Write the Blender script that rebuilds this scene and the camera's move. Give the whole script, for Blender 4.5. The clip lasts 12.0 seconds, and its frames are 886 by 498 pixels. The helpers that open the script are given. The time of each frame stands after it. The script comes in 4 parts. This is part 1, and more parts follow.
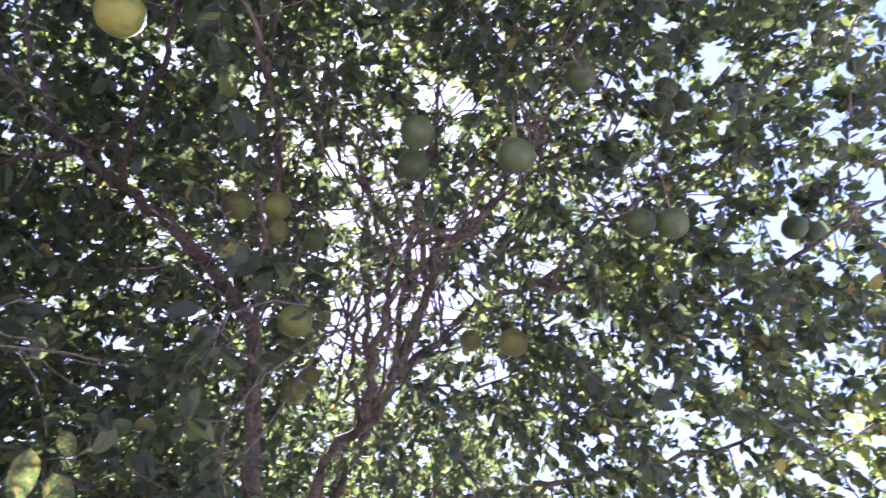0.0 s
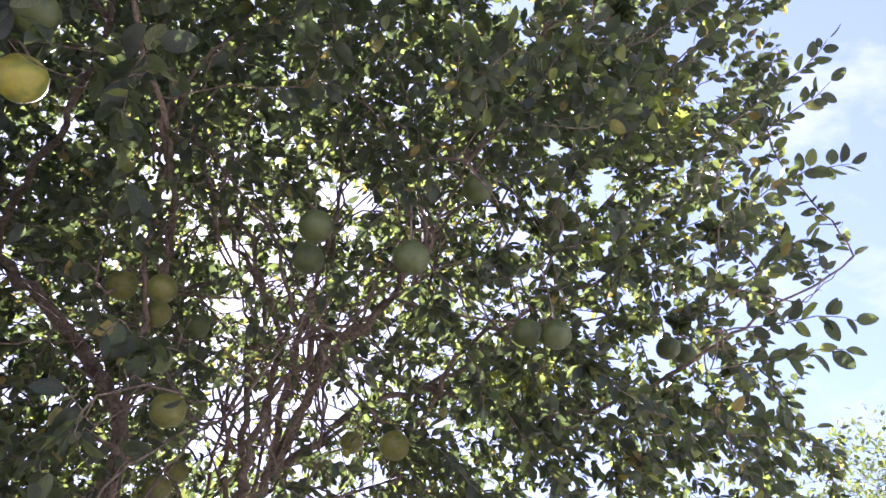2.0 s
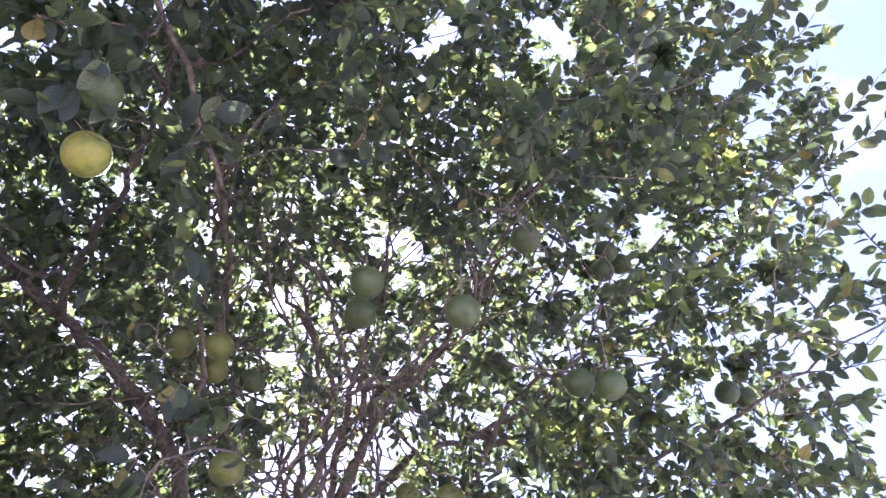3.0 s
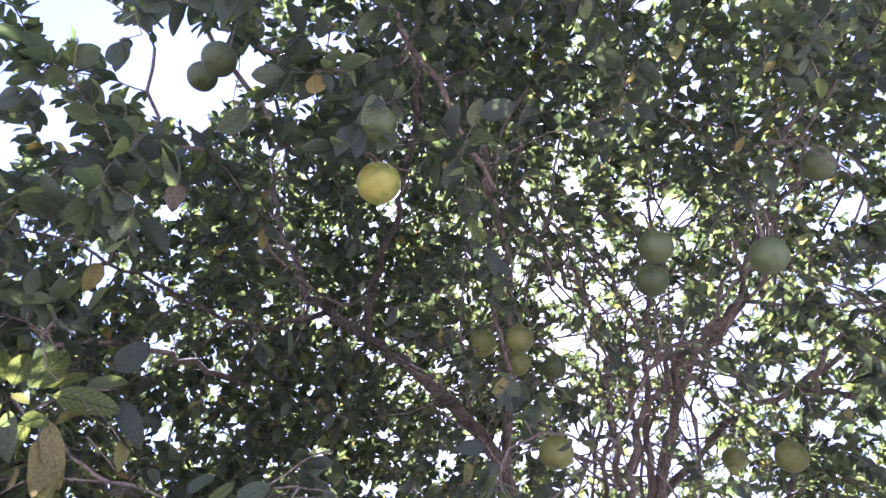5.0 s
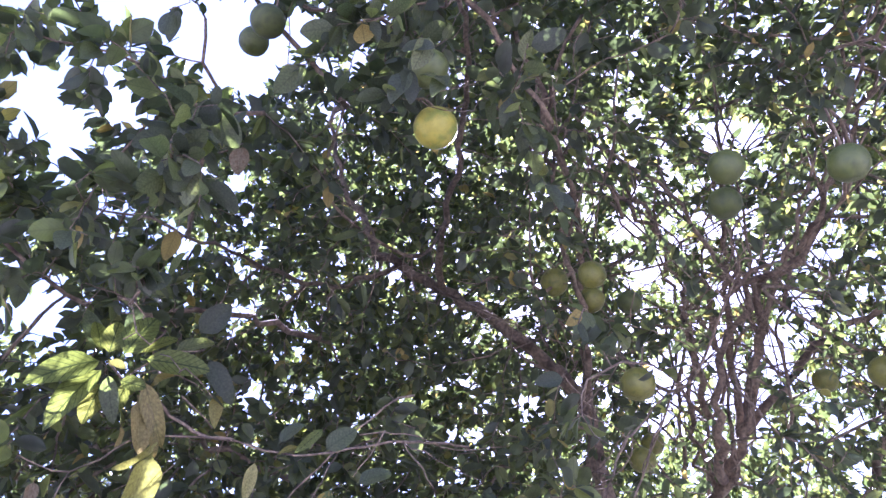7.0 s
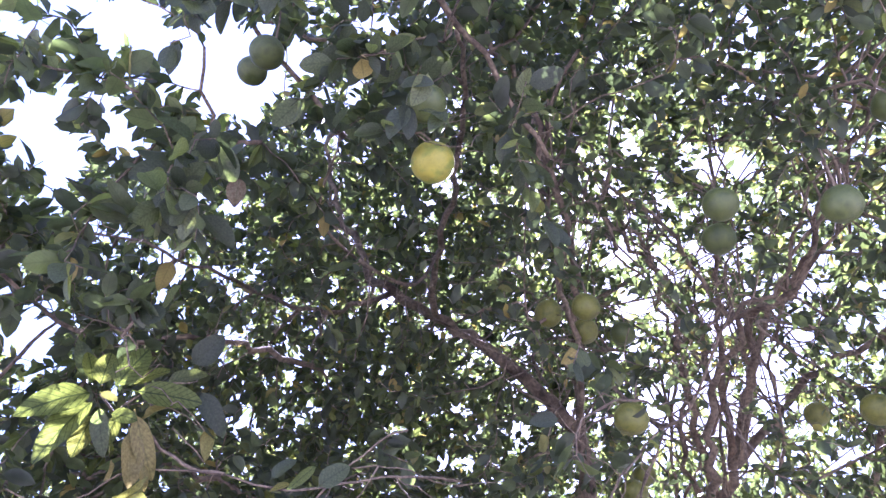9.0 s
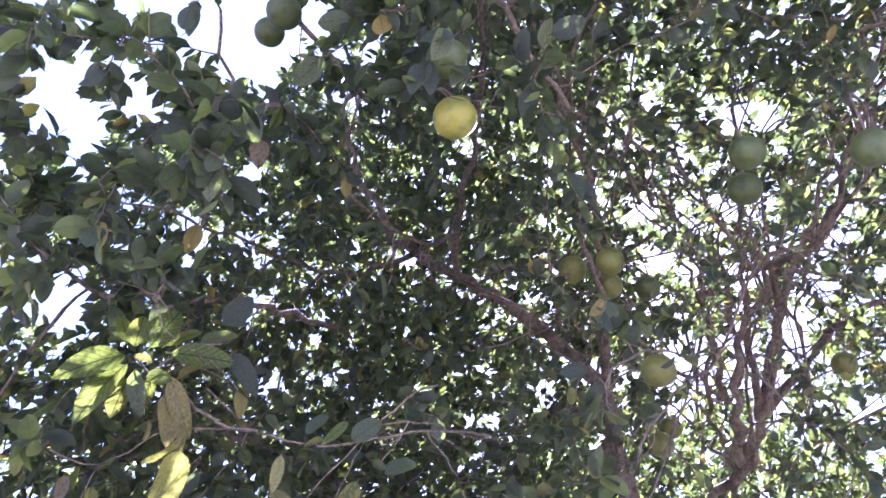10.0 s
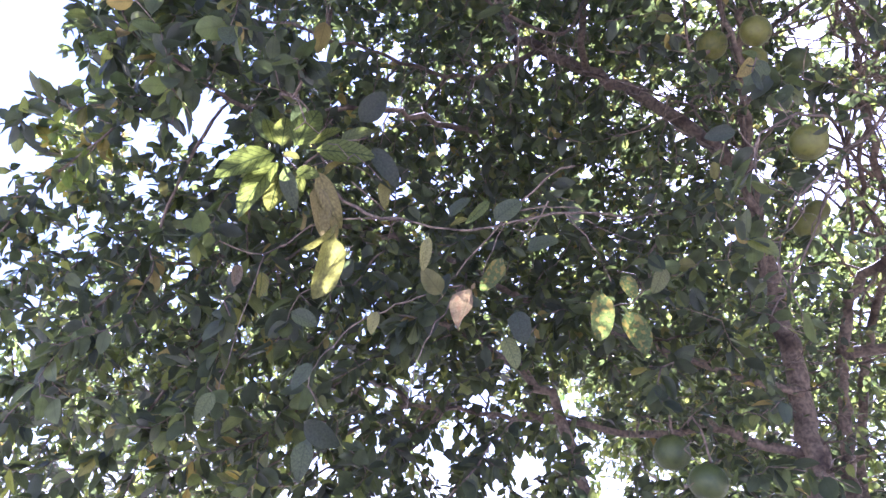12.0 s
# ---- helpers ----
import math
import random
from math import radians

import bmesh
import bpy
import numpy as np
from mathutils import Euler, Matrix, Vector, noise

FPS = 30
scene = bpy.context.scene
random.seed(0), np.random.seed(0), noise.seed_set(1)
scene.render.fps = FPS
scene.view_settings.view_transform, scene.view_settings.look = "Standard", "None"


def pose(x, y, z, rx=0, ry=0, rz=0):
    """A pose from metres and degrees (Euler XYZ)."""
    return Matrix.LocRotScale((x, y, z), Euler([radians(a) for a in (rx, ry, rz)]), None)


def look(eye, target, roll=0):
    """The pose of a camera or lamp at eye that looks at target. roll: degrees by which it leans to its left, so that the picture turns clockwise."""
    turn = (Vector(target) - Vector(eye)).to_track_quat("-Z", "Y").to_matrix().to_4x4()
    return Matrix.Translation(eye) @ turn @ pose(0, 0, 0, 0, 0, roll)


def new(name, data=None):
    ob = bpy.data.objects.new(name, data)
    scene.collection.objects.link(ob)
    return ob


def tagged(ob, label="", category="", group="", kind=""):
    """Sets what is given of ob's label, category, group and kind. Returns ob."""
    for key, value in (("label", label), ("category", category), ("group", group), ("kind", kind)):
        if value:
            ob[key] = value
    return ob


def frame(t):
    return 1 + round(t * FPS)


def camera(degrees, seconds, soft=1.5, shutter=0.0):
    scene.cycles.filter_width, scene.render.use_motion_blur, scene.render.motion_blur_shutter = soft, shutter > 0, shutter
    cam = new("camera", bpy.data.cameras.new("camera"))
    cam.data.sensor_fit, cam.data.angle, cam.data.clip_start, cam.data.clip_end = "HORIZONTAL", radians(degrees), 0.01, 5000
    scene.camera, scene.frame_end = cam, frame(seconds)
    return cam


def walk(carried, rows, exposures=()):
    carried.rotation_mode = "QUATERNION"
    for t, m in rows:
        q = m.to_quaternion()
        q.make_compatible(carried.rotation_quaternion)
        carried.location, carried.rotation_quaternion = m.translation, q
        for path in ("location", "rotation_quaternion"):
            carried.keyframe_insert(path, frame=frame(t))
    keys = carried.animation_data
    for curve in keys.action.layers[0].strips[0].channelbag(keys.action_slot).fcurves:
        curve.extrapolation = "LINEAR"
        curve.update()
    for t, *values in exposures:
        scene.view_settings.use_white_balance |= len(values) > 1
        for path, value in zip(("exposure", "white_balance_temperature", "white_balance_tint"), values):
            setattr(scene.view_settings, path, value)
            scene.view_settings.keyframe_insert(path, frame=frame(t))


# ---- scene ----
cam = camera(61.2, 12.0, 1.5, 0.25)
PATH = [
    (0, (0.074, 0.253, 1.581), (-0.016, 1.964, 2.613), -0.1),
    (0.5, (0.117, 0.246, 1.596), (0.24, 1.928, 2.671), -2.4),
    (1, (0.111, 0.245, 1.61), (0.303, 1.858, 2.776), -2.9),
    (1.5, (0.098, 0.244, 1.603), (0.304, 1.815, 2.823), -2.8),
    (2, (0.079, 0.238, 1.55), (0.268, 1.782, 2.806), -1.4),
    (2.5, (0.083, 0.205, 1.567), (0.201, 1.702, 2.887), -0.0),
    (3, (0.065, 0.191, 1.585), (0.126, 1.682, 2.917), -0.1),
    (3.5, (0.006, 0.188, 1.602), (-0.072, 1.678, 2.934), 1.0),
    (3.7, (-0.021, 0.18, 1.605), (-0.195, 1.663, 2.934), 2.0),
    (5.3, (-0.088, 0.189, 1.549), (-0.697, 1.597, 2.833), 2.5),
    (5.5, (-0.088, 0.186, 1.548), (-0.729, 1.594, 2.816), 2.0),
    (6, (-0.095, 0.194, 1.542), (-0.781, 1.602, 2.787), 1.4),
    (6.5, (-0.093, 0.216, 1.525), (-0.832, 1.625, 2.738), 1.7),
    (6.7, (-0.085, 0.22, 1.523), (-0.839, 1.632, 2.722), 2.1),
    (8.3, (-0.093, 0.184, 1.565), (-0.825, 1.608, 2.763), 2.5),
    (8.5, (-0.087, 0.177, 1.574), (-0.815, 1.591, 2.787), 2.4),
    (9, (-0.085, 0.184, 1.564), (-0.805, 1.583, 2.799), 2.5),
    (9.5, (-0.091, 0.187, 1.561), (-0.827, 1.591, 2.781), 1.8),
    (10, (-0.112, 0.188, 1.542), (-0.896, 1.617, 2.701), 1.9),
    (10.5, (-0.143, 0.181, 1.52), (-1.105, 1.604, 2.544), 1.9),
    (11, (-0.173, 0.176, 1.499), (-1.271, 1.566, 2.427), 1.4),
    (11.5, (-0.182, 0.2, 1.451), (-1.333, 1.621, 2.262), 1.8),
    (12, (-0.17, 0.21, 1.435), (-1.328, 1.664, 2.172), 3.0),
]
EXPOSURES = [(0.0, 3.22, 4930, 44), (0.5, 2.65, 5450, 33), (1.0, 2.42, 5750, 30), (1.5, 2.52, 5750, 30), (2.0, 3.04, 5350, 37), (2.5, 3.29, 5000, 42), (3.5, 3.67, 4930, 44),
             (5.5, 3.57, 4930, 44), (6.5, 3.66, 4900, 45), (8.5, 3.91, 4900, 45), (9.5, 3.87, 4930, 44), (10.5, 3.70, 4900, 45), (11.5, 3.56, 4900, 45), (12.0, 3.77, 4900, 45)]
walk(cam, [(t, look(eye, target, roll)) for t, eye, target, roll in PATH], EXPOSURES)

# ---- world and sun ----
SUN_AZ, SUN_EL = -14.5, 38.6          # degrees from +y towards +x, and above the horizon
sun_way = Vector((math.sin(radians(SUN_AZ)) * math.cos(radians(SUN_EL)), math.cos(radians(SUN_AZ)) * math.cos(radians(SUN_EL)), math.sin(radians(SUN_EL))))
world = bpy.data.worlds.new("sky")
scene.world = world
world.use_nodes = True
wn, wl = world.node_tree.nodes, world.node_tree.links
sky = wn.new("ShaderNodeTexSky")
sky.sky_type, sky.sun_disc = "NISHITA", False
sky.sun_elevation, sky.sun_rotation = radians(SUN_EL), radians(SUN_AZ)
sky.air_density, sky.dust_density, sky.ozone_density = 1.0, 0.8, 1.0
wn["Background"].inputs["Strength"].default_value = 0.05
# a pale haze, and thin high wisps of cloud in it
w_haze = wn.new("ShaderNodeMix")
w_haze.data_type = "RGBA"
w_haze.inputs[0].default_value, w_haze.inputs[7].default_value = 0.56, (1.65, 1.8, 2.2, 1)
wl.new(sky.outputs[0], w_haze.inputs[6])
w_coord, w_map, w_noise = wn.new("ShaderNodeTexCoord"), wn.new("ShaderNodeMapping"), wn.new("ShaderNodeTexNoise")
w_map.inputs["Scale"].default_value, w_map.inputs["Rotation"].default_value = (3.0, 8.0, 9.0), (0.5, 0.3, 0.9)
w_noise.inputs["Scale"].default_value, w_noise.inputs["Detail"].default_value, w_noise.inputs["Roughness"].default_value = 1.3, 8, 0.62
wl.new(w_coord.outputs["Generated"], w_map.inputs["Vector"]), wl.new(w_map.outputs[0], w_noise.inputs["Vector"])
w_ramp = wn.new("ShaderNodeValToRGB")
w_ramp.color_ramp.elements[0].position, w_ramp.color_ramp.elements[1].position = 0.5, 0.72
w_ramp.color_ramp.elements[0].color, w_ramp.color_ramp.elements[1].color = (0, 0, 0, 1), (0.7, 0.7, 0.7, 1)
wl.new(w_noise.outputs["Fac"], w_ramp.inputs[0])
w_mix = wn.new("ShaderNodeMix")
w_mix.data_type = "RGBA"
w_mix.inputs[7].default_value = (3.0, 3.1, 3.35, 1)
wl.new(w_ramp.outputs[0], w_mix.inputs[0]), wl.new(w_haze.outputs[2], w_mix.inputs[6])
wl.new(w_mix.outputs[2], wn["Background"].inputs["Color"])

sun = new("sun", bpy.data.lights.new("sun", "SUN"))
sun.data.energy, sun.data.angle, sun.data.color = 5.0, radians(0.53), (1.0, 0.94, 0.85)
sun.matrix_world = look(sun_way * 60, (0, 0, 0))


# ---- materials ----
def material(name):
    m = bpy.data.materials.new(name)
    m.use_nodes = True
    return m, m.node_tree.nodes, m.node_tree.links


def ramp(nodes, stops):
    r = nodes.new("ShaderNodeValToRGB")
    while len(r.color_ramp.elements) < len(stops):
        r.color_ramp.elements.new(0.5)
    for e, (at, c) in zip(r.color_ramp.elements, stops):
        e.position, e.color = at, (*c, 1)
    return r


def leaf_material(name, stops, through_stops, share=0.4, gloss=0.48, per_object=False, veins=0.0, specks=None):
    """A leaf: waxy reflecting face, light coming through from behind, its own tint for each leaf."""
    m, n, l = material(name)
    n.remove(n["Principled BSDF"])
    if per_object:
        rnd = n.new("ShaderNodeObjectInfo").outputs["Random"]
    else:
        rnd = n.new("ShaderNodeNewGeometry").outputs["Random Per Island"]
    face, back = ramp(n, stops), ramp(n, through_stops)
    l.new(rnd, face.inputs[0]), l.new(rnd, back.inputs[0])
    coord = n.new("ShaderNodeTexCoord")
    blot = n.new("ShaderNodeTexNoise")
    blot.inputs["Scale"].default_value, blot.inputs["Detail"].default_value = 22, 4
    l.new(coord.outputs["Object"], blot.inputs["Vector"])
    shade = ramp(n, [(0.3, (0.62, 0.6, 0.55)), (0.7, (1.15, 1.12, 1.05))])
    l.new(blot.outputs["Fac"], shade.inputs[0])
    outs = []
    for r in (face, back):
        mul = n.new("ShaderNodeMix")
        mul.data_type, mul.blend_type = "RGBA", "MULTIPLY"
        mul.inputs[0].default_value = 1.0
        l.new(r.outputs[0], mul.inputs[6]), l.new(shade.outputs[0], mul.inputs[7])
        outs.append(mul.outputs[2])
    if specks:
        dots = n.new("ShaderNodeTexNoise")
        dots.inputs["Scale"].default_value, dots.inputs["Detail"].default_value = 9, 3
        l.new(coord.outputs["Object"], dots.inputs["Vector"])
        where = ramp(n, [(0.5, (0, 0, 0)), (0.58, (1, 1, 1))])
        l.new(dots.outputs["Fac"], where.inputs[0])
        for k, tint in enumerate(specks):
            over = n.new("ShaderNodeMix")
            over.data_type = "RGBA"
            over.inputs[7].default_value = (*tint, 1)
            l.new(where.outputs[0], over.inputs[0]), l.new(outs[k], over.inputs[6])
            outs[k] = over.outputs[2]
    uv = n.new("ShaderNodeUVMap")
    sep = n.new("ShaderNodeSeparateXYZ")
    l.new(uv.outputs[0], sep.inputs[0])

    def calc(op, a, b=None):
        c = n.new("ShaderNodeMath")
        c.operation = op
        for k, v in enumerate((a, b)):
            if v is None:
                continue
            if isinstance(v, (int, float)):
                c.inputs[k].default_value = v
            else:
                l.new(v, c.inputs[k])
        return c.outputs[0]
    side = calc("ABSOLUTE", calc("SUBTRACT", sep.outputs[0], 0.5))
    mid = calc("LESS_THAN", side, 0.03)
    ribs = calc("GREATER_THAN", calc("SINE", calc("MULTIPLY", calc("SUBTRACT", sep.outputs[1], calc("MULTIPLY", side, 0.55)), 58.0)), 0.86)
    vein = calc("MAXIMUM", mid, calc("MULTIPLY", ribs, 0.8))
    for k in range(2):
        mix = n.new("ShaderNodeMix")
        mix.data_type = "RGBA"
        l.new(calc("MULTIPLY", vein, veins), mix.inputs[0])
        l.new(outs[k], mix.inputs[6])
        mix.inputs[7].default_value = (0.035, 0.05, 0.012, 1)
        outs[k] = mix.outputs[2]
    body = n.new("ShaderNodeBsdfPrincipled")
    body.inputs["Roughness"].default_value, body.inputs["Specular IOR Level"].default_value = gloss, 0.32
    l.new(outs[0], body.inputs["Base Color"])
    bump = n.new("ShaderNodeBump")
    bump.inputs["Strength"].default_value, bump.inputs["Distance"].default_value = 0.35, 0.004
    l.new(blot.outputs["Fac"], bump.inputs["Height"]), l.new(bump.outputs[0], body.inputs["Normal"])
    trans = n.new("ShaderNodeBsdfTranslucent")
    l.new(outs[1], trans.inputs["Color"])
    mixed = n.new("ShaderNodeMixShader")
    mixed.inputs[0].default_value = share
    l.new(body.outputs[0], mixed.inputs[1]), l.new(trans.outputs[0], mixed.inputs[2])
    l.new(mixed.outputs[0], n["Material Output"].inputs["Surface"])
    return m


GREENS = [(0.0, (0.038, 0.047, 0.034)), (0.5, (0.052, 0.063, 0.043)), (0.85, (0.070, 0.083, 0.050)), (0.975, (0.105, 0.12, 0.06)), (0.995, (0.22, 0.18, 0.055))]
THROUGH = [(0.0, (0.075, 0.105, 0.034)), (0.5, (0.14, 0.19, 0.048)), (0.85, (0.25, 0.32, 0.065)), (0.965, (0.40, 0.46, 0.08)), (0.995, (0.50, 0.38, 0.08))]
mat_leaf = leaf_material("pomelo_leaf", GREENS, THROUGH, veins=0.25)
mat_leaf_one = leaf_material("pomelo_leaf_single", GREENS, THROUGH, per_object=True, veins=0.35)
mat_shoot = leaf_material("shoot_leaf", [(0.0, (0.08, 0.11, 0.03)), (0.6, (0.12, 0.155, 0.035)), (1.0, (0.18, 0.18, 0.045))],
                          [(0.0, (0.12, 0.16, 0.025)), (0.6, (0.18, 0.205, 0.032)), (1.0, (0.24, 0.22, 0.04))], share=0.55, per_object=True, veins=0.85)
mat_dying = leaf_material("dying_leaf", [(0.0, (0.20, 0.19, 0.05)), (0.5, (0.15, 0.135, 0.04)), (1.0, (0.22, 0.19, 0.07))],
                          [(0.0, (0.34, 0.30, 0.07)), (0.5, (0.26, 0.20, 0.05)), (1.0, (0.31, 0.25, 0.09))], share=0.4, gloss=0.6, per_object=True, veins=0.2)
mat_pale = leaf_material("pale_leaf", [(0.0, (0.20, 0.20, 0.05)), (1.0, (0.28, 0.27, 0.10))], [(0.0, (0.29, 0.29, 0.05)), (1.0, (0.35, 0.33, 0.09))], share=0.45, gloss=0.5, per_object=True, veins=0.2)
# for new shoots; also paints sunlight into the colour of some ordinary leaves
mat_young_lit = leaf_material("young_lit_leaf", [(0.0, (0.08, 0.11, 0.035)), (0.7, (0.12, 0.15, 0.04)), (1.0, (0.2, 0.16, 0.045))], [(0.0, (0.24, 0.34, 0.05)), (0.7, (0.38, 0.45, 0.06)), (1.0, (0.5, 0.38, 0.06))], share=0.5, veins=0.3)
mat_speckled = leaf_material("speckled_leaf", [(0.0, (0.07, 0.10, 0.03)), (1.0, (0.09, 0.12, 0.035))], [(0.0, (0.09, 0.13, 0.025)), (1.0, (0.11, 0.15, 0.03))], share=0.45, gloss=0.5,
                             per_object=True, veins=0.2, specks=((0.17, 0.14, 0.03), (0.25, 0.2, 0.035)))
mat_withered = leaf_material("withered_leaf", [(0.0, (0.17, 0.14, 0.09)), (1.0, (0.22, 0.18, 0.12))], [(0.0, (0.20, 0.15, 0.06)), (1.0, (0.26, 0.19, 0.08))], share=0.35, gloss=0.7,
                             per_object=True, veins=0.25, specks=((0.12, 0.09, 0.05), (0.2, 0.12, 0.05)))
mat_far_leaf = leaf_material("far_leaf", [(0.0, (0.045, 0.065, 0.025)), (1.0, (0.09, 0.11, 0.035))], [(0.0, (0.09, 0.15, 0.03)), (1.0, (0.22, 0.25, 0.05))])


def bark_material(name, dark, light):
    m, n, l = material(name)
    coord = n.new("ShaderNodeTexCoord")
    big, fine = n.new("ShaderNodeTexNoise"), n.new("ShaderNodeTexNoise")
    big.inputs["Scale"].default_value, big.inputs["Detail"].default_value = 9, 6
    fine.inputs["Scale"].default_value, fine.inputs["Detail"].default_value = 70, 6
    l.new(coord.outputs["Object"], big.inputs["Vector"]), l.new(coord.outputs["Object"], fine.inputs["Vector"])
    tone = ramp(n, [(0.35, dark), (0.52, light), (0.72, tuple(0.5 * (a + b) for a, b in zip(dark, light)))])
    l.new(big.outputs["Fac"], tone.inputs[0])
    spots = ramp(n, [(0.35, (0.55, 0.55, 0.55)), (0.65, (1.25, 1.25, 1.22))])
    l.new(fine.outputs["Fac"], spots.inputs[0])
    mul = n.new("ShaderNodeMix")
    mul.data_type, mul.blend_type = "RGBA", "MULTIPLY"
    mul.inputs[0].default_value = 1
    l.new(tone.outputs[0], mul.inputs[6]), l.new(spots.outputs[0], mul.inputs[7])
    p = n["Principled BSDF"]
    l.new(mul.outputs[2], p.inputs["Base Color"])
    p.inputs["Roughness"].default_value = 0.85
    bump = n.new("ShaderNodeBump")
    bump.inputs["Strength"].default_value, bump.inputs["Distance"].default_value = 0.7, 0.006
    l.new(fine.outputs["Fac"], bump.inputs["Height"]), l.new(bump.outputs[0], p.inputs["Normal"])
    return m


mat_bark = bark_material("citrus_bark", (0.066, 0.045, 0.028), (0.185, 0.14, 0.094))
mat_far_bark = bark_material("far_bark", (0.10, 0.08, 0.06), (0.22, 0.18, 0.14))


def peel_material(name, stops):
    """Citrus peel: pores, blotches and a slight shine."""
    m, n, l = material(name)
    coord = n.new("ShaderNodeTexCoord")
    info = n.new("ShaderNodeObjectInfo")
    big, pore = n.new("ShaderNodeTexNoise"), n.new("ShaderNodeTexVoronoi")
    big.noise_dimensions = "4D"
    big.inputs["Scale"].default_value, big.inputs["Detail"].default_value = 3.2, 7
    pore.inputs["Scale"].default_value = 60
    l.new(info.outputs["Random"], big.inputs["W"])
    l.new(coord.outputs["Object"], big.inputs["Vector"]), l.new(coord.outputs["Object"], pore.inputs["Vector"])
    tone = ramp(n, stops)
    l.new(big.outputs["Fac"], tone.inputs[0])
    p = n["Principled BSDF"]
    scar, marks = n.new("ShaderNodeTexNoise"), n.new("ShaderNodeMix")
    scar.inputs["Scale"].default_value, scar.inputs["Detail"].default_value, scar.inputs["Roughness"].default_value = 11, 8, 0.7
    l.new(coord.outputs["Object"], scar.inputs["Vector"])
    worn = ramp(n, [(0.28, (0.7, 0.66, 0.6)), (0.45, (0.97, 0.97, 0.97)), (0.75, (1.1, 1.09, 1.05))])
    l.new(scar.outputs["Fac"], worn.inputs[0])
    marks.data_type, marks.blend_type = "RGBA", "MULTIPLY"
    marks.inputs[0].default_value = 1
    l.new(tone.outputs[0], marks.inputs[6]), l.new(worn.outputs[0], marks.inputs[7])
    l.new(marks.outputs[2], p.inputs["Base Color"])
    p.inputs["Roughness"].default_value = 0.5
    p.inputs["Subsurface Weight"].default_value = 0.15
    p.inputs["Subsurface Radius"].default_value = (0.01, 0.012, 0.004)
    bump = n.new("ShaderNodeBump")
    bump.inputs["Strength"].default_value, bump.inputs["Distance"].default_value = 0.45, 0.0015
    l.new(pore.outputs["Distance"], bump.inputs["Height"]), l.new(bump.outputs[0], p.inputs["Normal"])
    return m


mat_ripe = peel_material("ripe_peel", [(0.3, (0.22, 0.2, 0.02)), (0.5, (0.27, 0.245, 0.024)), (0.66, (0.145, 0.175, 0.02))])
mat_turning = peel_material("turning_peel", [(0.3, (0.09, 0.098, 0.014)), (0.52, (0.145, 0.145, 0.021)), (0.7, (0.066, 0.082, 0.012))])
mat_green = peel_material("green_peel", [(0.3, (0.036, 0.05, 0.010)), (0.52, (0.068, 0.085, 0.015)), (0.7, (0.04, 0.056, 0.011))])

mat_ground, gn, gl = material("dry_ground")
g_coord, g_a, g_b = gn.new("ShaderNodeTexCoord"), gn.new("ShaderNodeTexNoise"), gn.new("ShaderNodeTexNoise")
g_a.inputs["Scale"].default_value, g_a.inputs["Detail"].default_value = 0.4, 8
g_b.inputs["Scale"].default_value, g_b.inputs["Detail"].default_value = 14, 8
gl.new(g_coord.outputs["Object"], g_a.inputs["Vector"]), gl.new(g_coord.outputs["Object"], g_b.inputs["Vector"])
g_r, g_s = ramp(gn, [(0.4, (0.42, 0.37, 0.31)), (0.6, (0.33, 0.31, 0.25))]), ramp(gn, [(0.3, (0.6, 0.6, 0.6)), (0.7, (1.3, 1.3, 1.25))])
gl.new(g_a.outputs["Fac"], g_r.inputs[0]), gl.new(g_b.outputs["Fac"], g_s.inputs[0])
g_m = gn.new("ShaderNodeMix")
g_m.data_type, g_m.blend_type = "RGBA", "MULTIPLY"
g_m.inputs[0].default_value = 1
gl.new(g_r.outputs[0], g_m.inputs[6]), gl.new(g_s.outputs[0], g_m.inputs[7])
gl.new(g_m.outputs[2], gn["Principled BSDF"].inputs["Base Color"])
gn["Principled BSDF"].inputs["Roughness"].default_value = 0.95


# ---- ground ----
def build_ground():
    bm = bmesh.new()
    rings = [0, 1, 2, 3.5, 5, 7, 10, 15, 25, 45, 90, 200, 500, 1400, 4000]
    rows = []
    for r in rings:
        rows.append([bm.verts.new((r * math.cos(k * math.tau / 48), r * math.sin(k * math.tau / 48),
                                   0.0 if r > 30 else 0.06 * noise.noise((0.5 * r * math.cos(k * math.tau / 48), 0.5 * r * math.sin(k * math.tau / 48), 3)))) for k in range(48)] if r else [bm.verts.new((0, 0, 0))])
    for a, b in zip(rows, rows[1:]):
        for k in range(48):
            if len(a) == 1:
                bm.faces.new((a[0], b[k], b[(k + 1) % 48]))
            else:
                bm.faces.new((a[k], b[k], b[(k + 1) % 48], a[(k + 1) % 48]))
    me = bpy.data.meshes.new("ground")
    bm.to_mesh(me)
    bm.free()
    me.materials.append(mat_ground)
    ob = new("ground", me)
    return tagged(ob, "bare earth and dry grass under the trees", "ground", kind="structure")


ground = build_ground()


# ---- helpers of the scene ----
def part(name, me, parent, label="", kind=""):
    ob = new(name, me)
    ob.parent = parent
    return tagged(ob, label, kind=kind)


